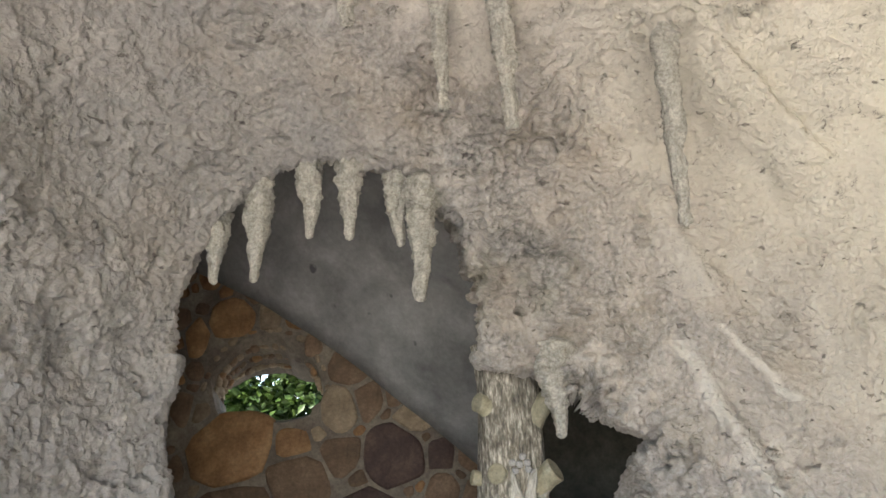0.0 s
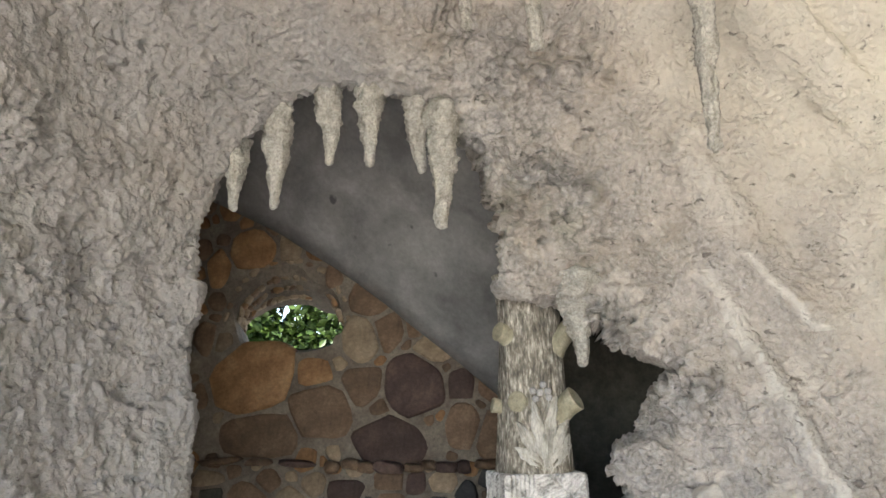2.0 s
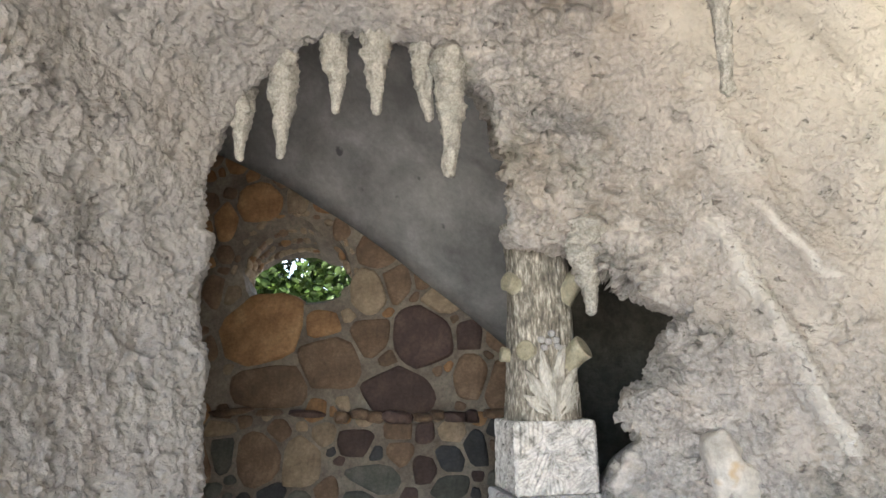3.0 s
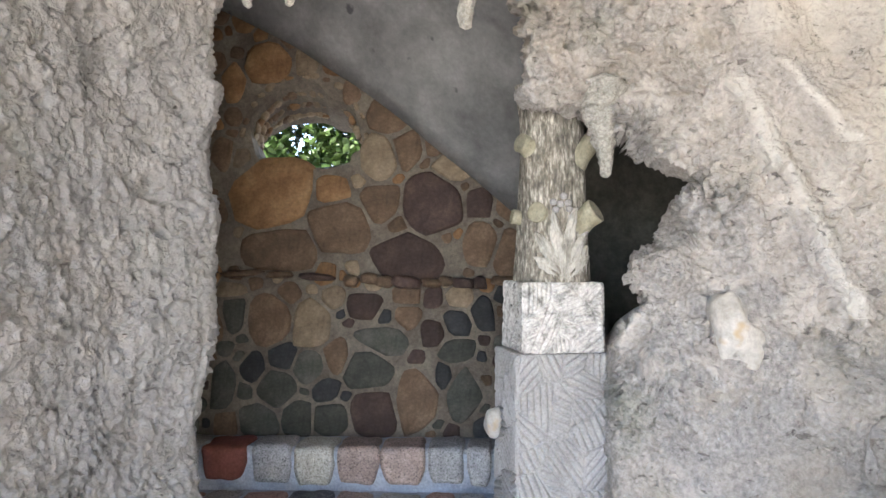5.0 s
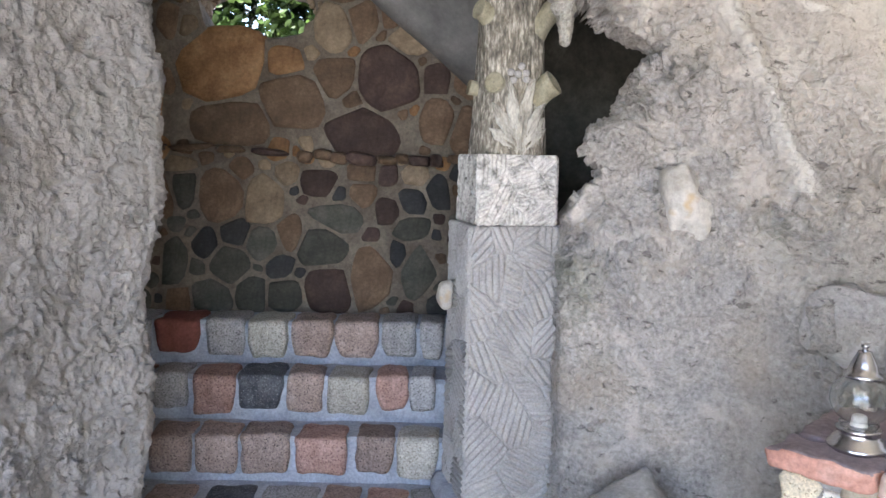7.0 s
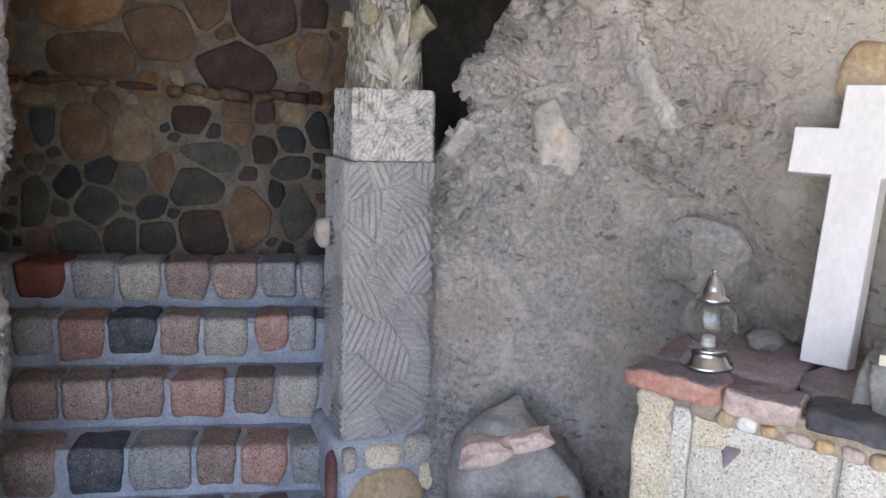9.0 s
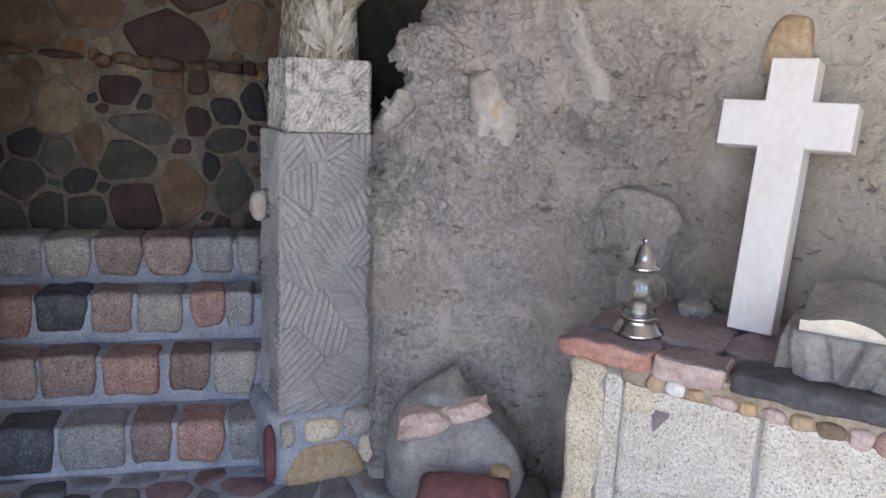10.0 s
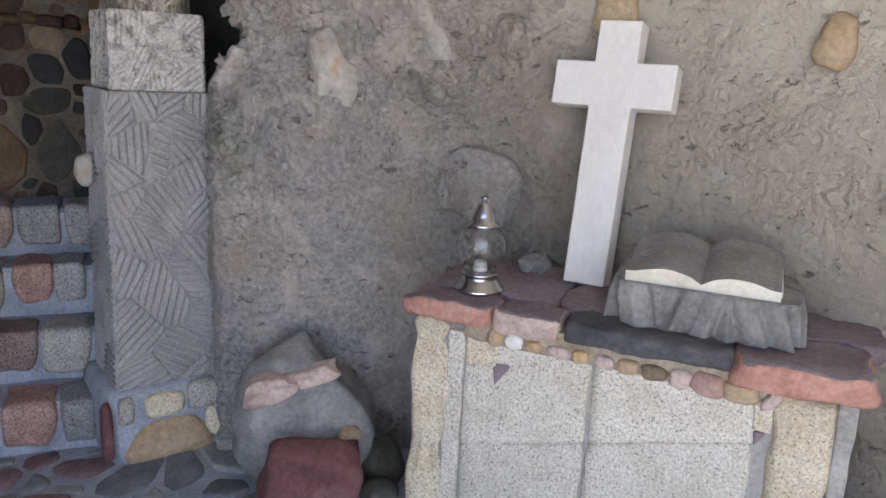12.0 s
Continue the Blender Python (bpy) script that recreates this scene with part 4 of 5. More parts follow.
def leaf_relief(angle, z0, roll, length, width, lift, seed):
    """A carved leaf that clings to the trunk: a pointed, lobed blade with a mid-rib."""
    n, m = 16, 8
    verts = []
    c, s_ = math.cos(radians(roll)), math.sin(radians(roll))
    for layer in (1, 0):
        for i in range(n + 1):
            s = i / n
            w = width * math.sin(math.pi * min(1, 0.10 + 0.90 * s)) ** 0.8 * (1 - 0.2 * s) * (1 + 0.14 * math.sin(s * 19 + seed))
            for j in range(m + 1):
                q = 2 * j / m - 1
                a, h = w * q / 2, s * length
                a, h = a * c + h * s_, h * c - a * s_
                r = 0.112 if layer == 0 else 0.118 + 0.010 * (1 - q * q) - 0.008 * math.exp(-(q / 0.16) ** 2) + lift * s * s + 0.003 * math.sin(q * 9 + s * 14)
                z = z0 + h
                t = radians(angle) + a / 0.12
                verts.append((r * math.cos(t), r * math.sin(t), z))
    o = (n + 1) * (m + 1)
    top = [(i * (m + 1) + j, i * (m + 1) + j + 1, (i + 1) * (m + 1) + j + 1, (i + 1) * (m + 1) + j) for i in range(n) for j in range(m)]
    rim = [k for k in range(m + 1)] + [i * (m + 1) + m for i in range(1, n + 1)] + [n * (m + 1) + k for k in range(m - 1, -1, -1)] + [i * (m + 1) for i in range(n - 1, 0, -1)]
    side = [(rim[k], o + rim[k], o + rim[(k + 1) % len(rim)], rim[(k + 1) % len(rim)]) for k in range(len(rim))]
    return mesh_of("leaf", verts, top + side, LEAF_CEMENT)


for ang, z, roll, ln, wd, seed in ((-92, 1.44, -52, 0.115, 0.052, 1), (-92, 1.45, -30, 0.165, 0.054, 2), (-91, 1.46, -9, 0.205, 0.050, 3), (-89, 1.46, 11, 0.215, 0.050, 4), (-88, 1.45, 32, 0.175, 0.056, 5), (-88, 1.44, 54, 0.125, 0.060, 6), (-90, 1.40, 1, 0.15, 0.026, 7), (-52, 1.43, 6, 0.12, 0.075, 8)):
    part("leaf", leaf_relief(ang, z, roll, ln, wd, 0.012, seed), None, trunk, "whitewashed carved leaf")
for k in range(6):
    v, f = rounded_stone(0.024, 0.024, 0.024, 300 + k, 0.1, 2.2, 3)
    a = radians(-93 + (0, 14, -12, 6, -8, 16)[k])
    ob = part("flower", mesh_of("flower", v, f, CONCRETE), None, trunk, "small carved blossom")
    ob.location = (0.112 * math.cos(a), 0.112 * math.sin(a), 1.685 + (0, 0.004, 0.006, 0.026, -0.02, -0.016)[k])


def footing():
    v, f = rounded_stone(0.43, 0.39, 0.27, 77, 0.04, 9.0, 8)
    ob = part("footing", mesh_of("footing", v, f, STEP_MORTAR), None, column, "mortared fieldstone footing")
    ob.location = (0.0, 0.0, 0.115)
    for x, z, w, h, m_ in ((-0.02, 0.070, 0.25, 0.145, YELLOW), (-0.035, 0.192, 0.125, 0.080, GRANITE_WARM), (0.085, 0.202, 0.115, 0.095, GRANITES[4]),
                           (0.13, 0.10, 0.085, 0.11, GRANITE_WARM), (-0.145, 0.19, 0.05, 0.09, GRANITES[4]), (0.165, 0.21, 0.04, 0.06, STONES[3]), (0.185, 0.11, 0.035, 0.10, PURPLE), (-0.20, 0.13, 0.035, 0.19, PURPLE)):
        v, f = rounded_stone(w, 0.06, h, int(900 * (x + 1) + 70 * z), 0.10, 4.5, 4)
        if m_ is YELLOW:
            v[:, 0] *= 1 - 0.25 * np.clip(v[:, 2] / 0.06, -1, 1)
        st = part("stone", mesh_of("stone", v, f, m_), None, ob)
        st.location = (x * 1.08, -0.188, z - 0.115)


footing()


# ---- stalactites ----
def stalactite(name, length, top, tip, bend, seed, step=0.30):
    """A dripped cement spike: a lumpy tapered body with swollen rings, hung from its root."""
    n, m = 30, max(24, int(length / 0.006))
    t, s = np.meshgrid(np.linspace(0, 2 * math.pi, n, endpoint=False), np.linspace(0, 1, m), indexing="ij")
    t, s = t.ravel(), s.ravel()
    r = tip + (0.88 * top - tip) * np.clip(1 - s, 0, 1) ** 0.75
    r = r * np.where(s > 0.58, 0.84, 1.0) * (1 + 0.30 * np.clip(1 - s / 0.15, 0, 1) ** 2)
    p = np.stack([np.cos(t) * 1.3, np.sin(t) * 1.3, s * length * 26], 1)
    r = r * (1 + 0.26 * lattice_noise(p, 1.0, seed) + 0.24 * lattice_noise(p * (2, 2, 1.8), 1.0, seed + 1) + 0.24 * np.abs(lattice_noise(p * (4, 4, 4.5), 1.0, seed + 2)) + 0.16 * lattice_noise(p * (7, 7, 9), 1.0, seed + 4) - 0.08)
    r = r * np.clip(0.25 + s / 0.10, 0, 1)
    r = np.where(s > 0.985, r * 0.4, r)
    bx = bend[0] * s + 0.012 * lattice_noise(np.stack([s * 4, s * 0, s * 0], 1), 1, seed + 3)
    by = bend[1] * s
    verts = list(np.stack([r * np.cos(t) + bx, r * np.sin(t) + by, 0.05 - s * (length + 0.05)], 1))
    faces = [(i * m + j, ((i + 1) % n) * m + j, ((i + 1) % n) * m + j + 1, i * m + j + 1)[::-1] for i in range(n) for j in range(m - 1)]
    faces.append([i * m + m - 1 for i in range(n)])
    return mesh_of(name, verts, faces, DRIP)


def hang(x, y, z, length, top, tip, bend, seed, label, group="stalactites of the grotto"):
    ob = new("stalactite", stalactite("stalactite", length, top, tip, bend, seed))
    ob.location = (x, y, z)
    return tagged(ob, label, "stalactite", group)


ARCH = "rough grey cement stalactite hanging from the arch"
hang(-0.345, 2.50, 2.47, 0.21, 0.052, 0.013, (0.005, 0), 1, ARCH)
hang(-0.20, 2.49, 2.57, 0.31, 0.058, 0.013, (-0.012, 0), 2, ARCH)
hang(-0.04, 2.49, 2.66, 0.26, 0.060, 0.012, (0.0, 0), 3, ARCH)
hang(0.09, 2.49, 2.66, 0.27, 0.064, 0.012, (0.005, 0), 4, ARCH)
hang(0.238, 2.51, 2.59, 0.22, 0.050, 0.012, (0.012, 0), 5, ARCH)
hang(0.320, 2.48, 2.56, 0.38, 0.064, 0.019, (-0.008, 0), 6, "long blunt grey cement stalactite hanging from the arch")
hang(0.735, 2.68, 2.04, 0.28, 0.072, 0.014, (0.015, 0), 7, "rough grey cement stalactite hanging beside the tree-trunk column")
hang(0.14, 2.02, 2.99, 0.12, 0.035, 0.018, (0, 0), 8, "short pale cement stalactite hanging from the vault")
hang(0.405, 2.10, 2.98, 0.33, 0.034, 0.019, (-0.005, 0.02), 9, "long pale cement stalactite hanging from the vault")
hang(0.565, 2.10, 2.98, 0.38, 0.045, 0.020, (0.04, 0.05), 10, "long pale cement stalactite clinging to the vault")
hang(1.02, 2.02, 2.80, 0.50, 0.040, 0.018, (0.05, 0.16), 11, "very long pale cement stalactite running down the wall")


# ---- the altar ----
AX, AY = Vector((1.22, 2.06, 0)), Vector((1.96, 1.34, 0))
ALONG = (AY - AX).normalized()
ALTAR = Matrix.Translation(AX) @ pose(0, 0, 0, 0, 0, math.degrees(math.atan2(ALONG.y, ALONG.x)))
LEN = (AY - AX).length
# local frame: x along the front, y to the back, z up
altar = thing("altar", ALTAR, "small altar of speckled granite blocks under a flagstone top", "altar")


def block(name, x0, y0, z0, x1, y1, z1, mat_, parent, seed, rough=0.012, square=34.0, cuts=14, label=""):
    v, f = rounded_stone(x1 - x0, y1 - y0, z1 - z0, seed, rough, square, cuts)
    v = v + (0.011 if mat_ is GRANITE_WARM else 0.004) * np.stack([fractal(v, 16, seed + k, 3) for k in (5, 6, 7)], 1)
    ob = part(name, mesh_of(name, v, f, mat_), None, parent, label)
    ob.location = ((x0 + x1) / 2, (y0 + y1) / 2, (z0 + z1) / 2)
    return ob


def panel(x0, x1, low, high, mat_, seed, label="", front=0.015):
    """A sawn granite slab whose lower and upper edges may slope; low and high give the height at its left and right end."""
    v, f = rounded_stone(2, 2, 2, seed, 0.004, 40.0, 16)
    s_, t = (v[:, 0] + 1) / 2, (v[:, 2] + 1) / 2
    z = (low[0] + (low[1] - low[0]) * s_) * (1 - t) + (high[0] + (high[1] - high[0]) * s_) * t
    v = np.stack([x0 + (x1 - x0) * s_, front + 0.05 + 0.05 * v[:, 1], z], 1)
    v = v + 0.003 * np.stack([fractal(v, 30, seed + k, 2) for k in (5, 6, 7)], 1)
    return part("granite_block", mesh_of("granite_block", v, f, mat_), None, altar, label)


block("core", 0.06, 0.024, -0.05, LEN - 0.01, 0.46, 0.665, ALTAR_MORTAR, altar, 31, label="mortar core")
block("granite_block", 0.00, 0.020, -0.05, 0.108, 0.45, 0.655, GRANITE_WARM, altar, 32, 0.03, label="rough yellowish granite corner block")
block("mortar_strip", 0.104, 0.012, -0.05, 0.150, 0.10, 0.640, GRANITE, altar, 38, label="pale dressed granite edge strip")
SPLIT = (0.308, 0.395, 0.398, 0.495)
panel(0.154, 0.487, (SPLIT[0] + 0.001, SPLIT[1] + 0.001), (0.630, 0.622), GRANITE, 33)
panel(0.497, 0.882, (SPLIT[2] + 0.001, SPLIT[3] + 0.001), (0.620, 0.606), GRANITE, 34)
panel(0.154, 0.487, (-0.05, -0.05), (SPLIT[0], SPLIT[1]), GRANITE, 35)
panel(0.497, 0.880, (-0.05, -0.05), (SPLIT[2], SPLIT[3]), GRANITE, 36)
panel(0.158, 0.243, (0.545, 0.555), (0.628, 0.626), GRANITE_WARM, 39, "yellowish granite patch", 0.009)
panel(0.872, 0.912, (0.535, 0.530), (0.602, 0.598), GRANITE_WARM, 40, "small yellowish granite patch", 0.008)
block("granite_block", 0.916, 0.00, -0.05, 1.05, 0.45, 0.632, GRANITE_WARM, altar, 37, 0.04, 14.0, label="rough yellowish granite corner block")
block("mortar_strip", 1.045, 0.015, -0.05, 1.085, 0.42, 0.66, ALTAR_MORTAR, altar, 48, label="grey mortar edge")


def chip(x, z, w, h, seed):
    """A three-cornered sliver of slate bedded in the face."""
    v, f = rounded_stone(w, 0.03, h, seed, 0.10, 6.0, 5)
    v[:, 0] *= np.clip(0.5 + v[:, 2] / h, 0.08, 1)
    v[:, 0] += 0.25 * v[:, 2]
    ob = part("slate_chip", mesh_of("slate_chip", v, f, SLAB_TOP), None, altar, "dark three-cornered slate chip")
    ob.location = (x, 0.022, z)


chip(0.250, 0.540, 0.055, 0.06, 71)
chip(0.886, 0.512, 0.03, 0.035, 72)


def flag(x0, y0, x1, y1, z, thick, top_mat, seed, label, skew=0.0):
    v, f = rounded_stone(x1 - x0, y1 - y0, thick, seed, 0.08, 9.0, 12)
    v[:, 1] += skew * v[:, 0]
    v = v + 0.008 * np.stack([fractal(v, 24, seed + k, 2) for k in (5, 6, 7)], 1)
    me = mesh_of("flagstone", v, f, top_mat)
    me.materials.append(SLAB_TOP)
    for q in me.polygons:
        q.material_index = 1 if q.normal.z > 0.75 and top_mat is not SLATE else 0
    ob = part("flagstone", me, None, altar, label)
    ob.location = ((x0 + x1) / 2, (y0 + y1) / 2, z - thick / 2)


flag(-0.02, -0.02, 0.22, 0.12, 0.72, 0.055, SLAB_RED, 41, "red sandstone edge flag")
flag(0.225, -0.01, 0.40, 0.12, 0.718, 0.06, SLAB_PINK, 42, "pink sandstone edge flag")
flag(0.41, -0.03, 0.80, 0.13, 0.722, 0.05, SLATE, 43, "dark slate edge flag", -0.03)
flag(0.81, -0.045, 1.11, 0.20, 0.718, 0.07, SLAB_RED, 44, "thick red sandstone corner flag")
flag(0.0, 0.125, 0.36, 0.50, 0.722, 0.05, SLAB_TOP, 45, "plum flagstone")
flag(0.365, 0.135, 0.80, 0.52, 0.720, 0.05, SLAB_TOP, 46, "plum flagstone")
flag(0.81, 0.21, 1.16, 0.55, 0.717, 0.05, SLAB_TOP, 47, "plum flagstone")


def pebbles():
    """A course of pebbles and stone splinters bedded in tan mortar under the flags."""
    bed = block("bedding", 0.150, 0.006, 0.612, 0.925, 0.10, 0.682, BEDDING, altar, 49, 0.02, 12.0, label="tan bedding mortar")
    bed.rotation_euler = (0, 0.018, 0)
    row = ((0.237, 0.044, 0.046, YELLOW), (0.289, 0.046, 0.040, PLAIN_WHITE), (0.338, 0.044, 0.030, PEBBLE), (0.405, 0.062, 0.032, SLAB_PINK), (0.460, 0.046, 0.036, PEBBLE), (0.522, 0.052, 0.038, SLAB_PINK),
           (0.578, 0.052, 0.042, YELLOW), (0.640, 0.066, 0.042, STONES[3]), (0.700, 0.050, 0.054, SLAB_PINK), (0.765, 0.082, 0.062, SLAB_ROSE), (0.836, 0.082, 0.058, YELLOW), (0.906, 0.032, 0.066, SLAB_PINK))
    for k, (x, w, h, m_) in enumerate(row):
        v, f = rounded_stone(w, 0.04, h, 410 + 7 * k, 0.16, 2.8, 6)
        v = v + 0.002 * np.stack([lattice_noise(v, 60, k + c) for c in (1, 2, 3)], 1)
        ob = part("pebble", mesh_of("pebble", v, f, m_), None, altar)
        ob.location = (x, 0.010, 0.650 - 0.035 * x)
        ob.rotation_euler = (0, (0.3, 0.1, -0.2, 0.15, 0.0, 0.1, -0.1, 0.05, 0.1, 0.12, 0.02, 0.45)[k], 0)


pebbles()


# ---- on the altar ----
def cross_mesh():
    w, a0, a1, top, t, arm = 0.060, 0.505, 0.630, 0.745, 0.080, 0.172
    out = [(-w, 0), (w, 0), (w, a0), (arm, a0), (arm, a1), (w, a1), (w, top), (-w, top), (-w, a1), (-arm, a1), (-arm, a0), (-w, a0)]
    bm = bmesh.new()
    f = bm.faces.new([bm.verts.new((x, -t / 2, z)) for x, z in out])
    ex = bmesh.ops.extrude_face_region(bm, geom=[f])
    bmesh.ops.translate(bm, verts=[v for v in ex["geom"] if isinstance(v, bmesh.types.BMVert)], vec=(0, t, 0))
    bmesh.ops.recalc_face_normals(bm, faces=bm.faces[:])
    bmesh.ops.bevel(bm, geom=bm.edges[:], offset=0.004, segments=2, affect="EDGES", profile=0.5)
    return bm


cross = part("cross", cross_mesh(), MARBLE, None, "", False)
tagged(cross, "white marble cross with dark stains leaning on the rock", "cross")
cross.matrix_basis = pose(1.755, 2.05, 0.722, -9.5, 0, -50)


def lathe(name, prof, mat_, n=40, smooth=True):
    verts = [(r * math.cos(2 * math.pi * k / n), r * math.sin(2 * math.pi * k / n), z) for r, z in prof for k in range(n)]
    faces = [(i * n + k, i * n + (k + 1) % n, (i + 1) * n + (k + 1) % n, (i + 1) * n + k) for i in range(len(prof) - 1) for k in range(n)]
    return mesh_of(name, verts, faces, mat_, smooth)


lantern = thing("grave_lantern", pose(1.412, 2.055, 0.722) @ Matrix.Diagonal((1.13, 1.13, 1.10, 1)), "round clear glass grave lantern with chromed base and cap", "lantern")
part("base", lathe("base", [(0.001, 0.0), (0.060, 0.0), (0.062, 0.006), (0.060, 0.012), (0.054, 0.016), (0.050, 0.026), (0.044, 0.030), (0.042, 0.042), (0.046, 0.046), (0.040, 0.050), (0.001, 0.050)], CHROME), None, lantern, "chromed foot")
outer = [(0.036, 0.050), (0.040, 0.060)] + [(0.0625 * math.cos(a), 0.113 + 0.058 * math.sin(a)) for a in np.linspace(-0.95, 0.98, 18)] + [(0.034, 0.165)]
globe = part("globe", lathe("globe", outer + [(r - 0.0025, z) for r, z in outer[::-1]], GLASS), None, lantern, "clear glass globe")
cap = part("cap", lathe("cap", [(0.001, 0.162), (0.038, 0.162), (0.040, 0.167), (0.038, 0.172), (0.030, 0.176), (0.027, 0.190), (0.020, 0.206), (0.015, 0.216), (0.013, 0.221), (0.001, 0.222)], CHROME), None, lantern, "chromed conical cap")
part("finial", lathe("finial", [(0.001, 0.220), (0.007, 0.220), (0.005, 0.226), (0.009, 0.231), (0.009, 0.236), (0.001, 0.238)], CHROME, 20), None, cap)
# added white body that stands in for a bright glint inside the glass
part("candle", lathe("candle", [(0.001, 0.052), (0.018, 0.052), (0.016, 0.062), (0.015, 0.074), (0.011, 0.077), (0.001, 0.076)], PLAIN_WHITE, 24), None, lantern, "short white plug standing in for a glint in the globe")


def book_base():
    """A stone cushion draped in carved folds."""
    n, m = 260, 22
    w, d, h = 0.43, 0.31, 0.105
    verts = []
    for j in range(m + 1):
        s = j / m
        for k in range(n):
            a = 2 * math.pi * k / n
            ca, sa = math.cos(a), math.sin(a)
            q = (abs(ca) ** 7 + abs(sa) ** 7) ** (-1 / 7)
            u = a * 0.26
            lean = 1 if math.sin(u * 17) > 0 else -1
            fold = (0.027 * (abs(math.sin(u * 44 + lean * 1.5 * s + 0.6 * math.sin(u * 9))) ** 0.7 - 0.6) + 0.004 * math.sin(u * 150 + 4 * s * lean)) * min(1, 4 * s)
            out = 1 + 0.05 * s
            verts.append(((w / 2 * out + fold) * q * ca, (d / 2 * out + fold) * q * sa, h * (1 - s) if s > 0.1 else h * (0.9 + 0.1 * math.sqrt(max(0, 1 - (s / 0.1) ** 2) if 0 else 1 - s))))
    faces = [(j * n + k, (j + 1) * n + k, (j + 1) * n + (k + 1) % n, j * n + (k + 1) % n) for j in range(m) for k in range(n)]
    faces.append(list(range(n)))
    return mesh_of("book_rest", verts, faces, DRAPE)


BOOK = ALTAR @ pose(0.725, 0.215, 0.722)
rest = new("book_rest", book_base())
rest.matrix_basis = BOOK
tagged(rest, "grey stone rest carved like draped cloth", "book rest")
book = thing("stone_book", BOOK @ pose(-0.01, 0.0, 0.112, 9, 0, 0), "open marble book with pages coloured dark for shade and pale front edge", "book")


def book_pages(side):
    n, m = 20, 6
    w, d = 0.178, 0.27
    verts, faces = [], []
    for i in range(n + 1):
        s = i / n
        z = 0.040 + 0.016 * math.sin(min(1, s * 1.15) * math.pi) ** 0.8 - 0.006 * (1 - s) ** 6 * 2
        for j in range(m + 1):
            verts.append((side * s * w, -d / 2 + d * j / m, z + 0.0015 * noise.noise((s * 5, j, side))))
    o = len(verts)
    for i in range(n + 1):
        for j in range(m + 1):
            verts.append((side * i / n * w, -d / 2 + d * j / m, 0.008))
    q = m + 1
    top = [(i * q + j, (i + 1) * q + j, (i + 1) * q + j + 1, i * q + j + 1) for i in range(n) for j in range(m)]
    bot = [tuple(o + v for v in f[::-1]) for f in top]
    edge = [v for i in range(n) for v in [(i * q, o + i * q, o + (i + 1) * q, (i + 1) * q)]] + [(i * q + m, (i + 1) * q + m, o + (i + 1) * q + m, o + i * q + m) for i in range(n)]
    edge += [(n * q + j, o + n * q + j, o + n * q + j + 1, n * q + j + 1) for j in range(m)]
    if side < 0:
        top, bot, edge = [f[::-1] for f in top], [f[::-1] for f in bot], [f[::-1] for f in edge]
    me = mesh_of("page_block", verts, top + bot + edge, PAGE, False)
    me.materials.append(PAGE_EDGE)
    for k, p in enumerate(me.polygons):
        p.material_index = 0 if k < len(top) else 1
    return me


for side in (-1, 1):
    part("page_block", book_pages(side), None, book, "open pages with pale cut edge")
    cv, cf = rounded_stone(0.186, 0.28, 0.012, 3 + side, 0.01, 12, 4)
    cover = part("cover", mesh_of("cover", cv, cf, PAGE_EDGE), None, book)
    cover.location = (side * 0.092, 0, 0.004)


# ---- stones set in and lying by the rock ----
def boulder(name, m, w, d, h, seed, mat_, label, rough=0.16, square=2.8, category="stone", cuts=12):
    v, f = rounded_stone(w, d, h, seed, rough, square, cuts)
    v = v + 0.02 * h * 4 * np.stack([lattice_noise(v, 9, seed + k) for k in (5, 6, 7)], 1)
    ob = new(name, mesh_of(name, v, f, mat_))
    ob.matrix_basis = m
    return tagged(ob, label, category)


boulder("wall_stone", pose(1.115, 2.555, 1.28, 0, -10, -20), 0.14, 0.11, 0.22, 51, QUARTZ, "milky quartz lump set in the rock wall", 0.34, 2.8, cuts=16)
boulder("wall_stone", pose(1.875, 2.21, 1.50, 0, 4, -42), 0.115, 0.10, 0.15, 52, YELLOW, "honey-coloured stone wedged above the marble cross", 0.12, 3.5)
boulder("cement_patch", pose(1.560, 2.398, 0.950, 0, 8, -31), 0.22, 0.085, 0.21, 64, ROCK, "smooth grey cement patch daubed on the rock wall", 0.34, 6.0, "patch", 18)
boulder("wall_stone", pose(2.24, 1.75, 1.425, 0, 6, -58), 0.10, 0.07, 0.155, 53, YELLOW, "honey-coloured stone set in the rock wall", 0.18, 3.2)
def rubble():
    v, f = rounded_stone(0.45, 0.36, 0.49, 54, 0.14, 3.0, 22)
    up = np.clip(v[:, 2] / 0.245, 0, 1) ** 1.4
    v[:, 0] = v[:, 0] * (1 - 0.62 * up) - 0.075 * up
    v[:, 1] *= 1 - 0.45 * up
    v = v + 0.020 * np.stack([fractal(v, 7, 105 + k, 3) for k in (0, 4, 8)], 1)
    v = v + 0.012 * np.stack([np.abs(lattice_noise(v, 13, 130 + k)) for k in (0, 1, 2)], 1)
    ob = new("boulder", mesh_of("boulder", v, f, BOULDER))
    ob.matrix_basis = pose(1.04, 2.47, 0.195, 0, 0, -12)
    return tagged(ob, "pointed grey mortar-covered boulder by the carved column", "stone")


rubble()
for k, (x, z, w, h) in enumerate(((0.905, 0.345, 0.17, 0.088), (1.025, 0.380, 0.15, 0.062))):
    boulder("stone", pose(x, 2.378 + 0.10 * max(0, x - 0.96), z, 0, -16 + 2 * k, -12), w, 0.10, h, 155 + k, SLAB_PINK, "pale pink granite stone bedded in the boulder", 0.42, 3.2, cuts=14)
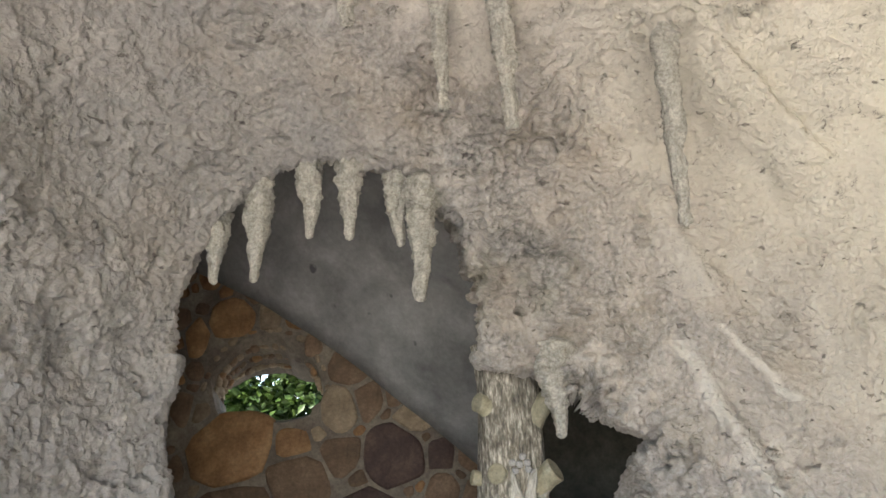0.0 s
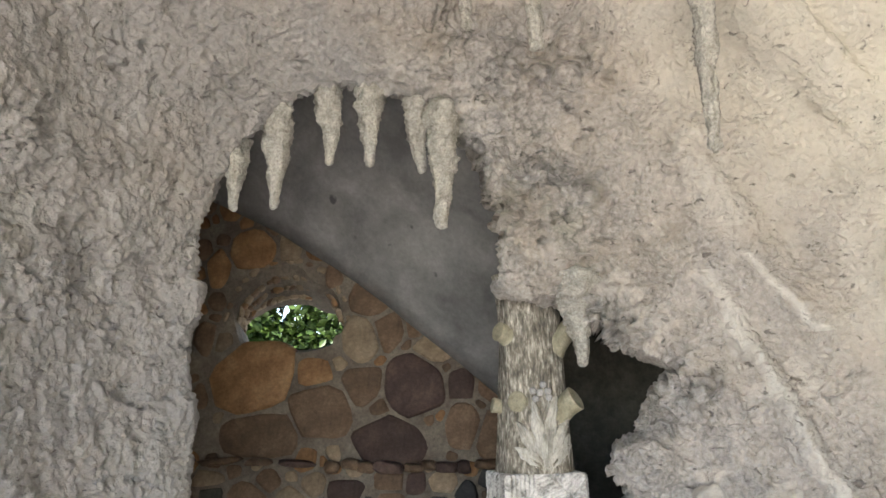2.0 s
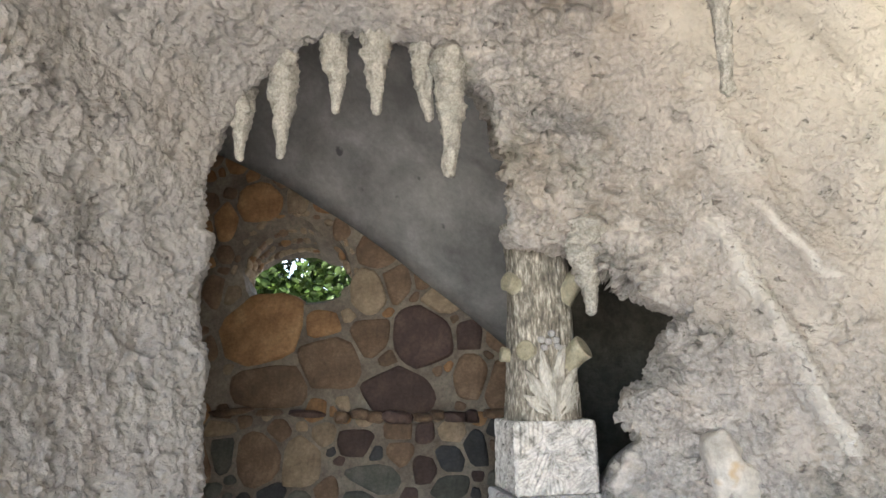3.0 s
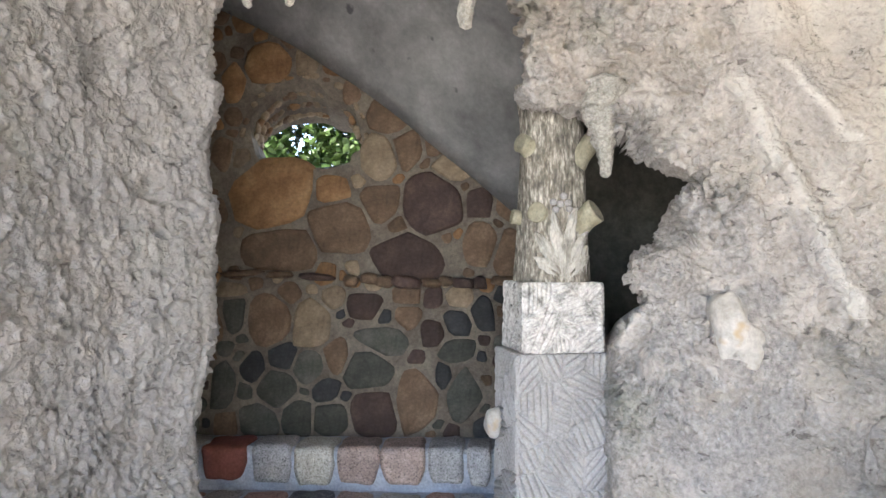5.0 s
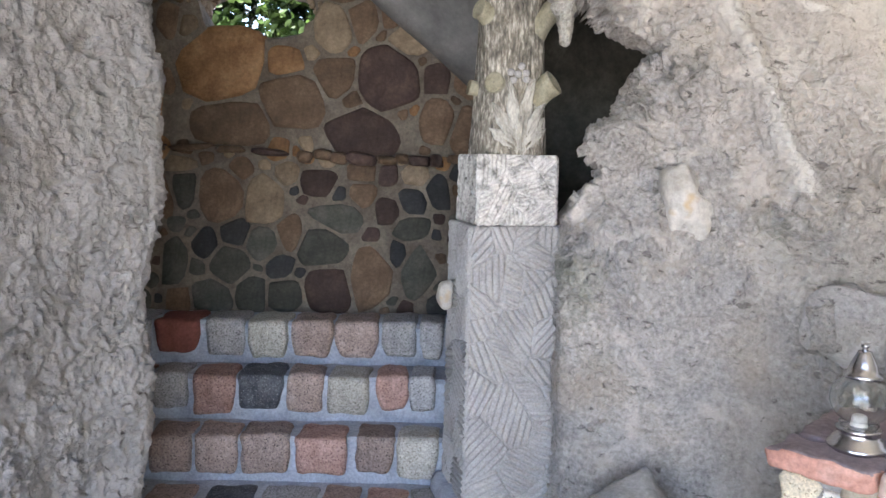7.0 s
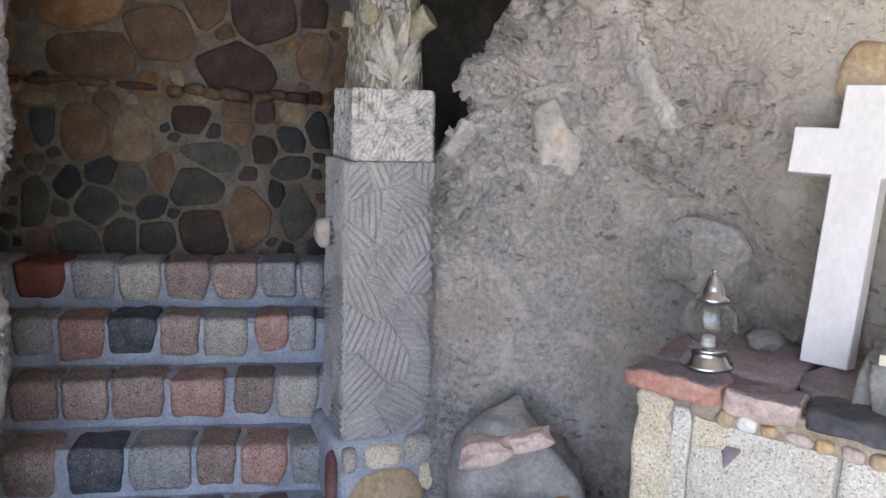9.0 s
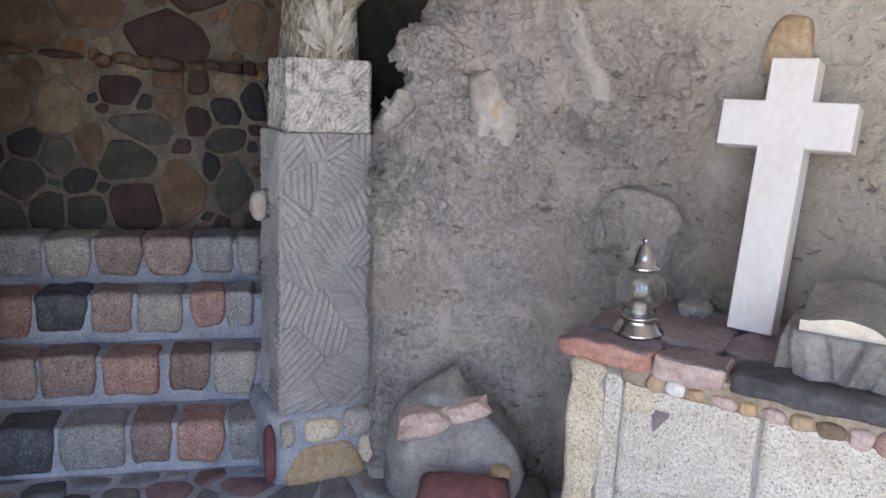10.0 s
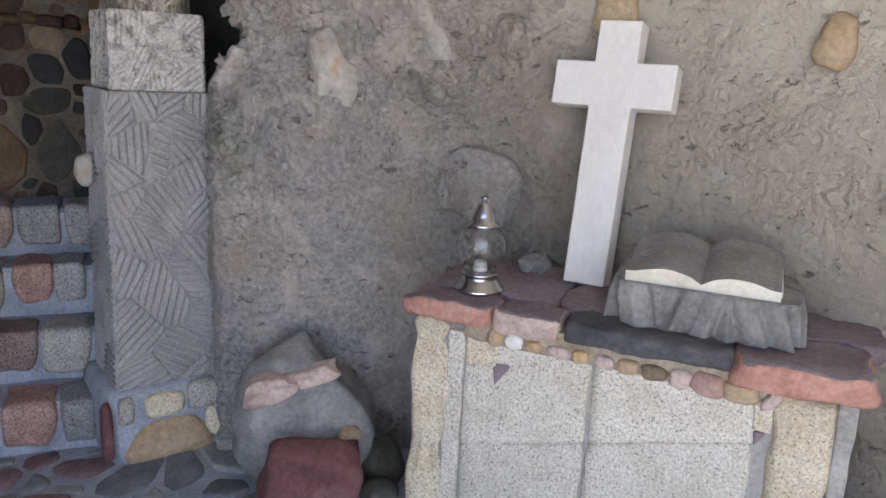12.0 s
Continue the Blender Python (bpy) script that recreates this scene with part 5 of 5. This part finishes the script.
boulder("stone", pose(0.995, 2.235, 0.09, 0, 3, -14), 0.28, 0.20, 0.27, 56, PURPLE, "dark purple-red angular stone at the boulder's foot", 0.20, 7.0, cuts=14)
boulder("stone", pose(1.118, 2.285, 0.215, 0, 0, -10), 0.075, 0.06, 0.05, 57, YELLOW, "small pale tan stone bedded in mortar", 0.1, 2.6)


boulder("wall_stone", pose(0.40, 2.93, 0.93, 0, 0, 0), 0.06, 0.07, 0.10, 58, QUARTZ, "pale stone set in the column's flank", 0.15)


# two stones coloured dark to stand for the shade in this gap
boulder("stone", pose(1.225, 2.36, 0.06, 0, 0, 30), 0.16, 0.15, 0.17, 61, RECESS, "rubble stone coloured dark for the shade in the gap by the altar", 0.2, 2.6)
boulder("stone", pose(1.20, 2.22, 0.03, 0, 0, 10), 0.12, 0.11, 0.10, 62, RECESS, "small rubble stone coloured dark for the shade by the altar", 0.2, 2.6)
boulder("stone", pose(1.655, 2.19, 0.745, 0, 0, 20), 0.10, 0.07, 0.06, 63, DRAPE, "small grey stone lying at the back of the altar", 0.45, 2.4, cuts=8)


# ---- outside the window ----
def foliage():
    rng = np.random.RandomState(3)
    n = 32000
    c = np.stack([rng.uniform(-3.4, 0.2, n), rng.uniform(8.3, 9.2, n), rng.uniform(1.3, 4.3, n)], 1)
    c = c[np.hypot(c[:, 0] + 1.65, 0.8 * (c[:, 2] - 2.86)) + 0.16 * fractal(c * (1, 0.2, 1), 5.0, 9, 2) > 0.10]
    c = c[lattice_noise(c * (1, 0.25, 1), 4.0, 19) > -0.75]
    verts, faces = [], []
    for p in c:
        s = rng.uniform(0.03, 0.07)
        e = Euler(rng.uniform(-1.2, 1.2, 3)).to_matrix()
        o = len(verts)
        for u, v, w in ((0, -1.1, 0), (0.55, -0.35, 0.12), (0.45, 0.4, 0.1), (0, 1.1, -0.15), (-0.45, 0.4, 0.1), (-0.55, -0.35, 0.12)):
            verts.append(Vector(p) + e @ Vector((u * s, v * s, w * s)))
        faces += [(o, o + 1, o + 2, o + 3), (o, o + 3, o + 4, o + 5)]
    me = mesh_of("bush_leaves", verts, faces, LEAF)
    return me


bush = thing("tree", pose(-1.7, 9.2, -0.05), "leafy green tree in sunlight behind the window", "tree")
crown = part("crown", foliage(), None, bush)
crown.matrix_parent_inverse = bush.matrix_basis.inverted()
tagged(crown, kind="stuff")


def tree_trunk():
    verts, faces, n = [], [], 12
    for k, (z, r) in enumerate(((0, 0.14), (0.5, 0.11), (1.3, 0.09), (2.2, 0.06), (3.0, 0.02))):
        verts += [(r * math.cos(2 * math.pi * q / n) + 0.05 * math.sin(z * 2), r * math.sin(2 * math.pi * q / n), z) for q in range(n)]
    faces = [(i * n + q, i * n + (q + 1) % n, (i + 1) * n + (q + 1) % n, (i + 1) * n + q) for i in range(4) for q in range(n)]
    return mesh_of("trunk", verts, faces, BARK)


part("trunk", tree_trunk(), None, bush)


# ---- laid pieces: steps, fieldstones, paving ----
lay_steps()
# fieldstones by course: x, z, half width, half height, kind
HEAD_COURSE = [(-0.60, 2.39, 0.098, 0.089, 0), (-0.76, 2.30, 0.050, 0.089, 0), (-0.42, 2.40, 0.050, 0.071, 3), (-0.50, 2.49, 0.044, 0.044, 1),
               (-0.29, 2.37, 0.062, 0.044, 0), (-0.22, 2.25, 0.039, 0.050, 1), (-0.15, 2.29, 0.053, 0.036, 3), (-0.04, 2.13, 0.098, 0.080, 1),
               (-0.10, 1.95, 0.076, 0.110, 3), (0.04, 1.99, 0.067, 0.089, 1), (0.15, 2.01, 0.050, 0.046, 1), (0.24, 1.91, 0.107, 0.060, 3),
               (-0.80, 1.97, 0.050, 0.071, 1), (-0.725, 1.955, 0.043, 0.039, 3), (-0.76, 2.14, 0.039, 0.044, 1)]
GREAT_COURSE = [(-0.60, 1.80, 0.195, 0.140, 0), (-0.30, 1.81, 0.080, 0.057, 0), (-0.09, 1.75, 0.092, 0.080, 1), (0.14, 1.74, 0.139, 0.133, 2),
                (-0.27, 1.65, 0.160, 0.107, 1), (-0.55, 1.53, 0.270, 0.092, 1), (0.05, 1.50, 0.204, 0.103, 2), (0.35, 1.57, 0.073, 0.098, 1),
                (0.35, 1.74, 0.063, 0.067, 2), (-0.82, 1.72, 0.036, 0.053, 1), (-0.95, 1.60, 0.09, 0.12, 0), (0.50, 1.52, 0.08, 0.10, 1)]
RUBBLE_COURSE = [(-0.76, 1.36, 0.080, 0.039, 3), (-0.50, 1.35, 0.053, 0.044, 1), (-0.60, 1.23, 0.100, 0.121, 1), (-0.75, 1.25, 0.050, 0.089, 4),
                 (-0.84, 1.22, 0.032, 0.098, 1), (-0.30, 1.33, 0.050, 0.050, 3), (-0.40, 1.21, 0.075, 0.115, 3), (-0.16, 1.29, 0.080, 0.053, 2),
                 (-0.07, 1.24, 0.030, 0.032, 5), (0.03, 1.24, 0.057, 0.050, 1), (0.03, 1.34, 0.062, 0.039, 1), (0.14, 1.33, 0.044, 0.044, 2),
                 (0.26, 1.34, 0.057, 0.053, 3), (0.25, 1.21, 0.057, 0.062, 5), (0.14, 1.17, 0.070, 0.053, 2), (0.37, 1.26, 0.050, 0.080, 5)]
MIDDLE_COURSE = [(-0.06, 1.14, 0.190, 0.065, 4), (-0.53, 1.07, 0.062, 0.057, 5), (-0.67, 1.01, 0.053, 0.067, 5), (-0.29, 1.06, 0.050, 0.089, 1),
                 (-0.41, 1.02, 0.067, 0.085, 4), (-0.14, 1.00, 0.110, 0.082, 4), (0.19, 0.97, 0.032, 0.080, 5), (0.25, 1.10, 0.080, 0.059, 4)]
FOOT_COURSE = [(-0.33, 0.92, 0.067, 0.057, 5), (-0.25, 0.89, 0.032, 0.021, 5), (-0.56, 0.92, 0.090, 0.075, 4), (-0.13, 0.82, 0.092, 0.098, 2),
               (-0.31, 0.79, 0.075, 0.072, 4), (0.07, 0.87, 0.085, 0.142, 1), (0.29, 0.91, 0.072, 0.133, 4), (-0.64, 0.78, 0.080, 0.070, 4),
               (-0.80, 0.93, 0.062, 0.107, 4), (-0.46, 0.80, 0.064, 0.090, 4), (-0.79, 0.76, 0.053, 0.064, 1)]


def blob(x, z, a, b, seed):
    """The worn outline of a fieldstone: a squarish oval, lopsided."""
    rng = random.Random(seed)
    power, lean, out = rng.uniform(2.2, 3.4), rng.uniform(-0.25, 0.25), []
    for k in range(30):
        t = 2 * math.pi * k / 30
        c, s_ = math.cos(t), math.sin(t)
        r = (abs(c) ** power + abs(s_) ** power) ** (-1 / power) * (1.15 + 0.18 * noise.noise((c * 1.1, s_ * 1.1, seed * 1.3)) + 0.05 * noise.noise((c * 4, s_ * 4, seed * 1.7)))
        out.append((x + a * r * c + lean * b * r * s_ * 0.5, z + b * r * s_))
    return out


def reach(a, b, nx, nz):
    return 1 / math.sqrt((nx / a) ** 2 + (nz / b) ** 2)


def lay_wall():
    stones = HEAD_COURSE + GREAT_COURSE + RUBBLE_COURSE + MIDDLE_COURSE + FOOT_COURSE
    rng = random.Random(8)
    named = len(stones)

    def clear(x, z, r):
        if ((x - WIN[0]) / 0.33) ** 2 + ((z - WIN[1]) / (0.36 if z > WIN[1] else 0.16)) ** 2 < 1 or z > np.interp(x, (-0.77, 0.48, 1.3), (2.70, 1.84, 1.2)):
            return False
        for u, w, a, b, _ in stones:
            ln = math.hypot(u - x, w - z)
            if ln < 1e-4 or ln < 0.98 * reach(a, b, (u - x) / ln, (w - z) / ln) + r:
                return False
        return True

    for r, tries in ((0.10, 300), (0.055, 700), (0.034, 1500), (0.022, 1500)):
        for _ in range(tries):
            x, z = rng.uniform(-1.04, 1.32), rng.uniform(0.72, 2.8)
            if (r < 0.08 or x > 0.5 or x < -0.9) and clear(x, z, r):
                stones.append((x, z, r * rng.uniform(0.9, 1.25), r * rng.uniform(0.8, 1.1), rng.choice((0, 1, 1, 3)) if z > 1.35 else rng.choice((1, 2, 4, 4, 4, 5))))
    for i, (x, z, a, b, kind) in enumerate(stones):
        poly = blob(x, z, a, b, i)
        for j, (u, w, c, d, _) in enumerate(stones):
            ln = math.hypot(u - x, w - z)
            if i == j or ln > 0.75:
                continue
            nx, nz = (u - x) / ln, (w - z) / ln
            mine, theirs = reach(a, b, nx, nz), reach(c, d, nx, nz)
            if mine + theirs > 0.8 * ln:
                poly = clip_half(poly, nx, nz, nx * x + nz * z + ln * mine / (mine + theirs) - 0.006)
        if len(poly) < 5:
            continue
        poly = [(p[0] * f + q[0] * (1 - f), p[1] * f + q[1] * (1 - f)) for p, q in zip(poly, poly[1:] + poly[:1]) for f in (0.78, 0.24)]
        v, f, c = cobble(poly, 0.010 + 0.09 * min(a, b) if i < named else 0.010, i)
        ob = part("stone", mesh_of("stone", v, f, STONES[kind]), None, back_wall)
        ob.matrix_basis = Matrix.Translation((c[0], WALL_Y + 0.004, c[1])) @ pose(0, 0, 0, 90, 0, 0)


lay_wall()


def lay_ledge():
    rng = random.Random(21)
    x = -0.95
    while x < 0.42:
        w = rng.uniform(0.10, 0.26) if x < -0.3 else rng.uniform(0.06, 0.13)
        v, f = rounded_stone(w, 0.12, rng.uniform(0.022, 0.04) if x < -0.3 else rng.uniform(0.03, 0.06), int(1000 * (x + 2)), 0.30, 3.4, 5)
        ob = part("ledge_stone", mesh_of("ledge_stone", v, f, STONES[rng.choice((1, 1, 2, 2))]), None, back_wall)
        ob.location = (x + w / 2, WALL_Y - 0.004, 1.415 - 0.03 * (x + 0.3) + rng.uniform(-0.012, 0.012))
        ob.rotation_euler = (0, rng.uniform(-0.10, 0.16), rng.uniform(-0.15, 0.15))
        x += w * rng.uniform(0.85, 1.3)


lay_ledge()


def lay_window_stones():
    """Small rubble bedded in the splayed head of the window."""
    rng = random.Random(31)
    for row, (rx, rz, dy) in enumerate(((0.285, 0.325, 0.012), (0.245, 0.255, 0.055), (0.250, 0.220, 0.12), (0.258, 0.185, 0.185))):
        count = 15 + 3 * row
        for k in range(count):
            a = 0.12 + 2.9 * (k + rng.uniform(-0.3, 0.3) + 0.5) / count
            v, f = rounded_stone(rng.uniform(0.028, 0.062), rng.uniform(0.03, 0.05), rng.uniform(0.018, 0.036), 700 + 31 * row + k, 0.22, 3.0, 3)
            ob = part("stone", mesh_of("stone", v, f, STONES[rng.choice((3, 3, 3, 1, 0, 1))]), None, back_wall)
            ob.location = (WIN[0] + rx * math.cos(a), WALL_Y + dy, WIN[1] + rz * math.sin(a))
            ob.rotation_euler = (rng.uniform(-0.4, 0.4), math.pi / 2 - a + rng.uniform(-0.4, 0.4), 0)


lay_window_stones()
floor = tagged(new("floor", box_mesh("floor", -1.7, 1.0, -0.08, 2.7, 2.86, 0.0, STEP_MORTAR)), "flat paving stones in pale mortar tinted blue for skylight", "floor", kind="structure")


def lay_floor():
    bounds = (-1.0, 1.7, 1.15, 2.82)
    seeds = scatter_seeds(bounds, [], 0.04, 0.085, 2200, 19, lambda x, y: not (0.35 < x < 1.2 and y > 2.55))
    rng = random.Random(6)
    for i, poly in fitted_stones(seeds, bounds, 0.012):
        v, f, c = cobble(poly, 0.008, 500 + i)
        mat_ = PAVING[rng.choice((0, 0, 1, 2, 0, 1))]
        ob = part("paving_stone", mesh_of("paving_stone", v, f, mat_), None, floor)
        ob.location = (c[0], c[1], 0.0)


lay_floor()
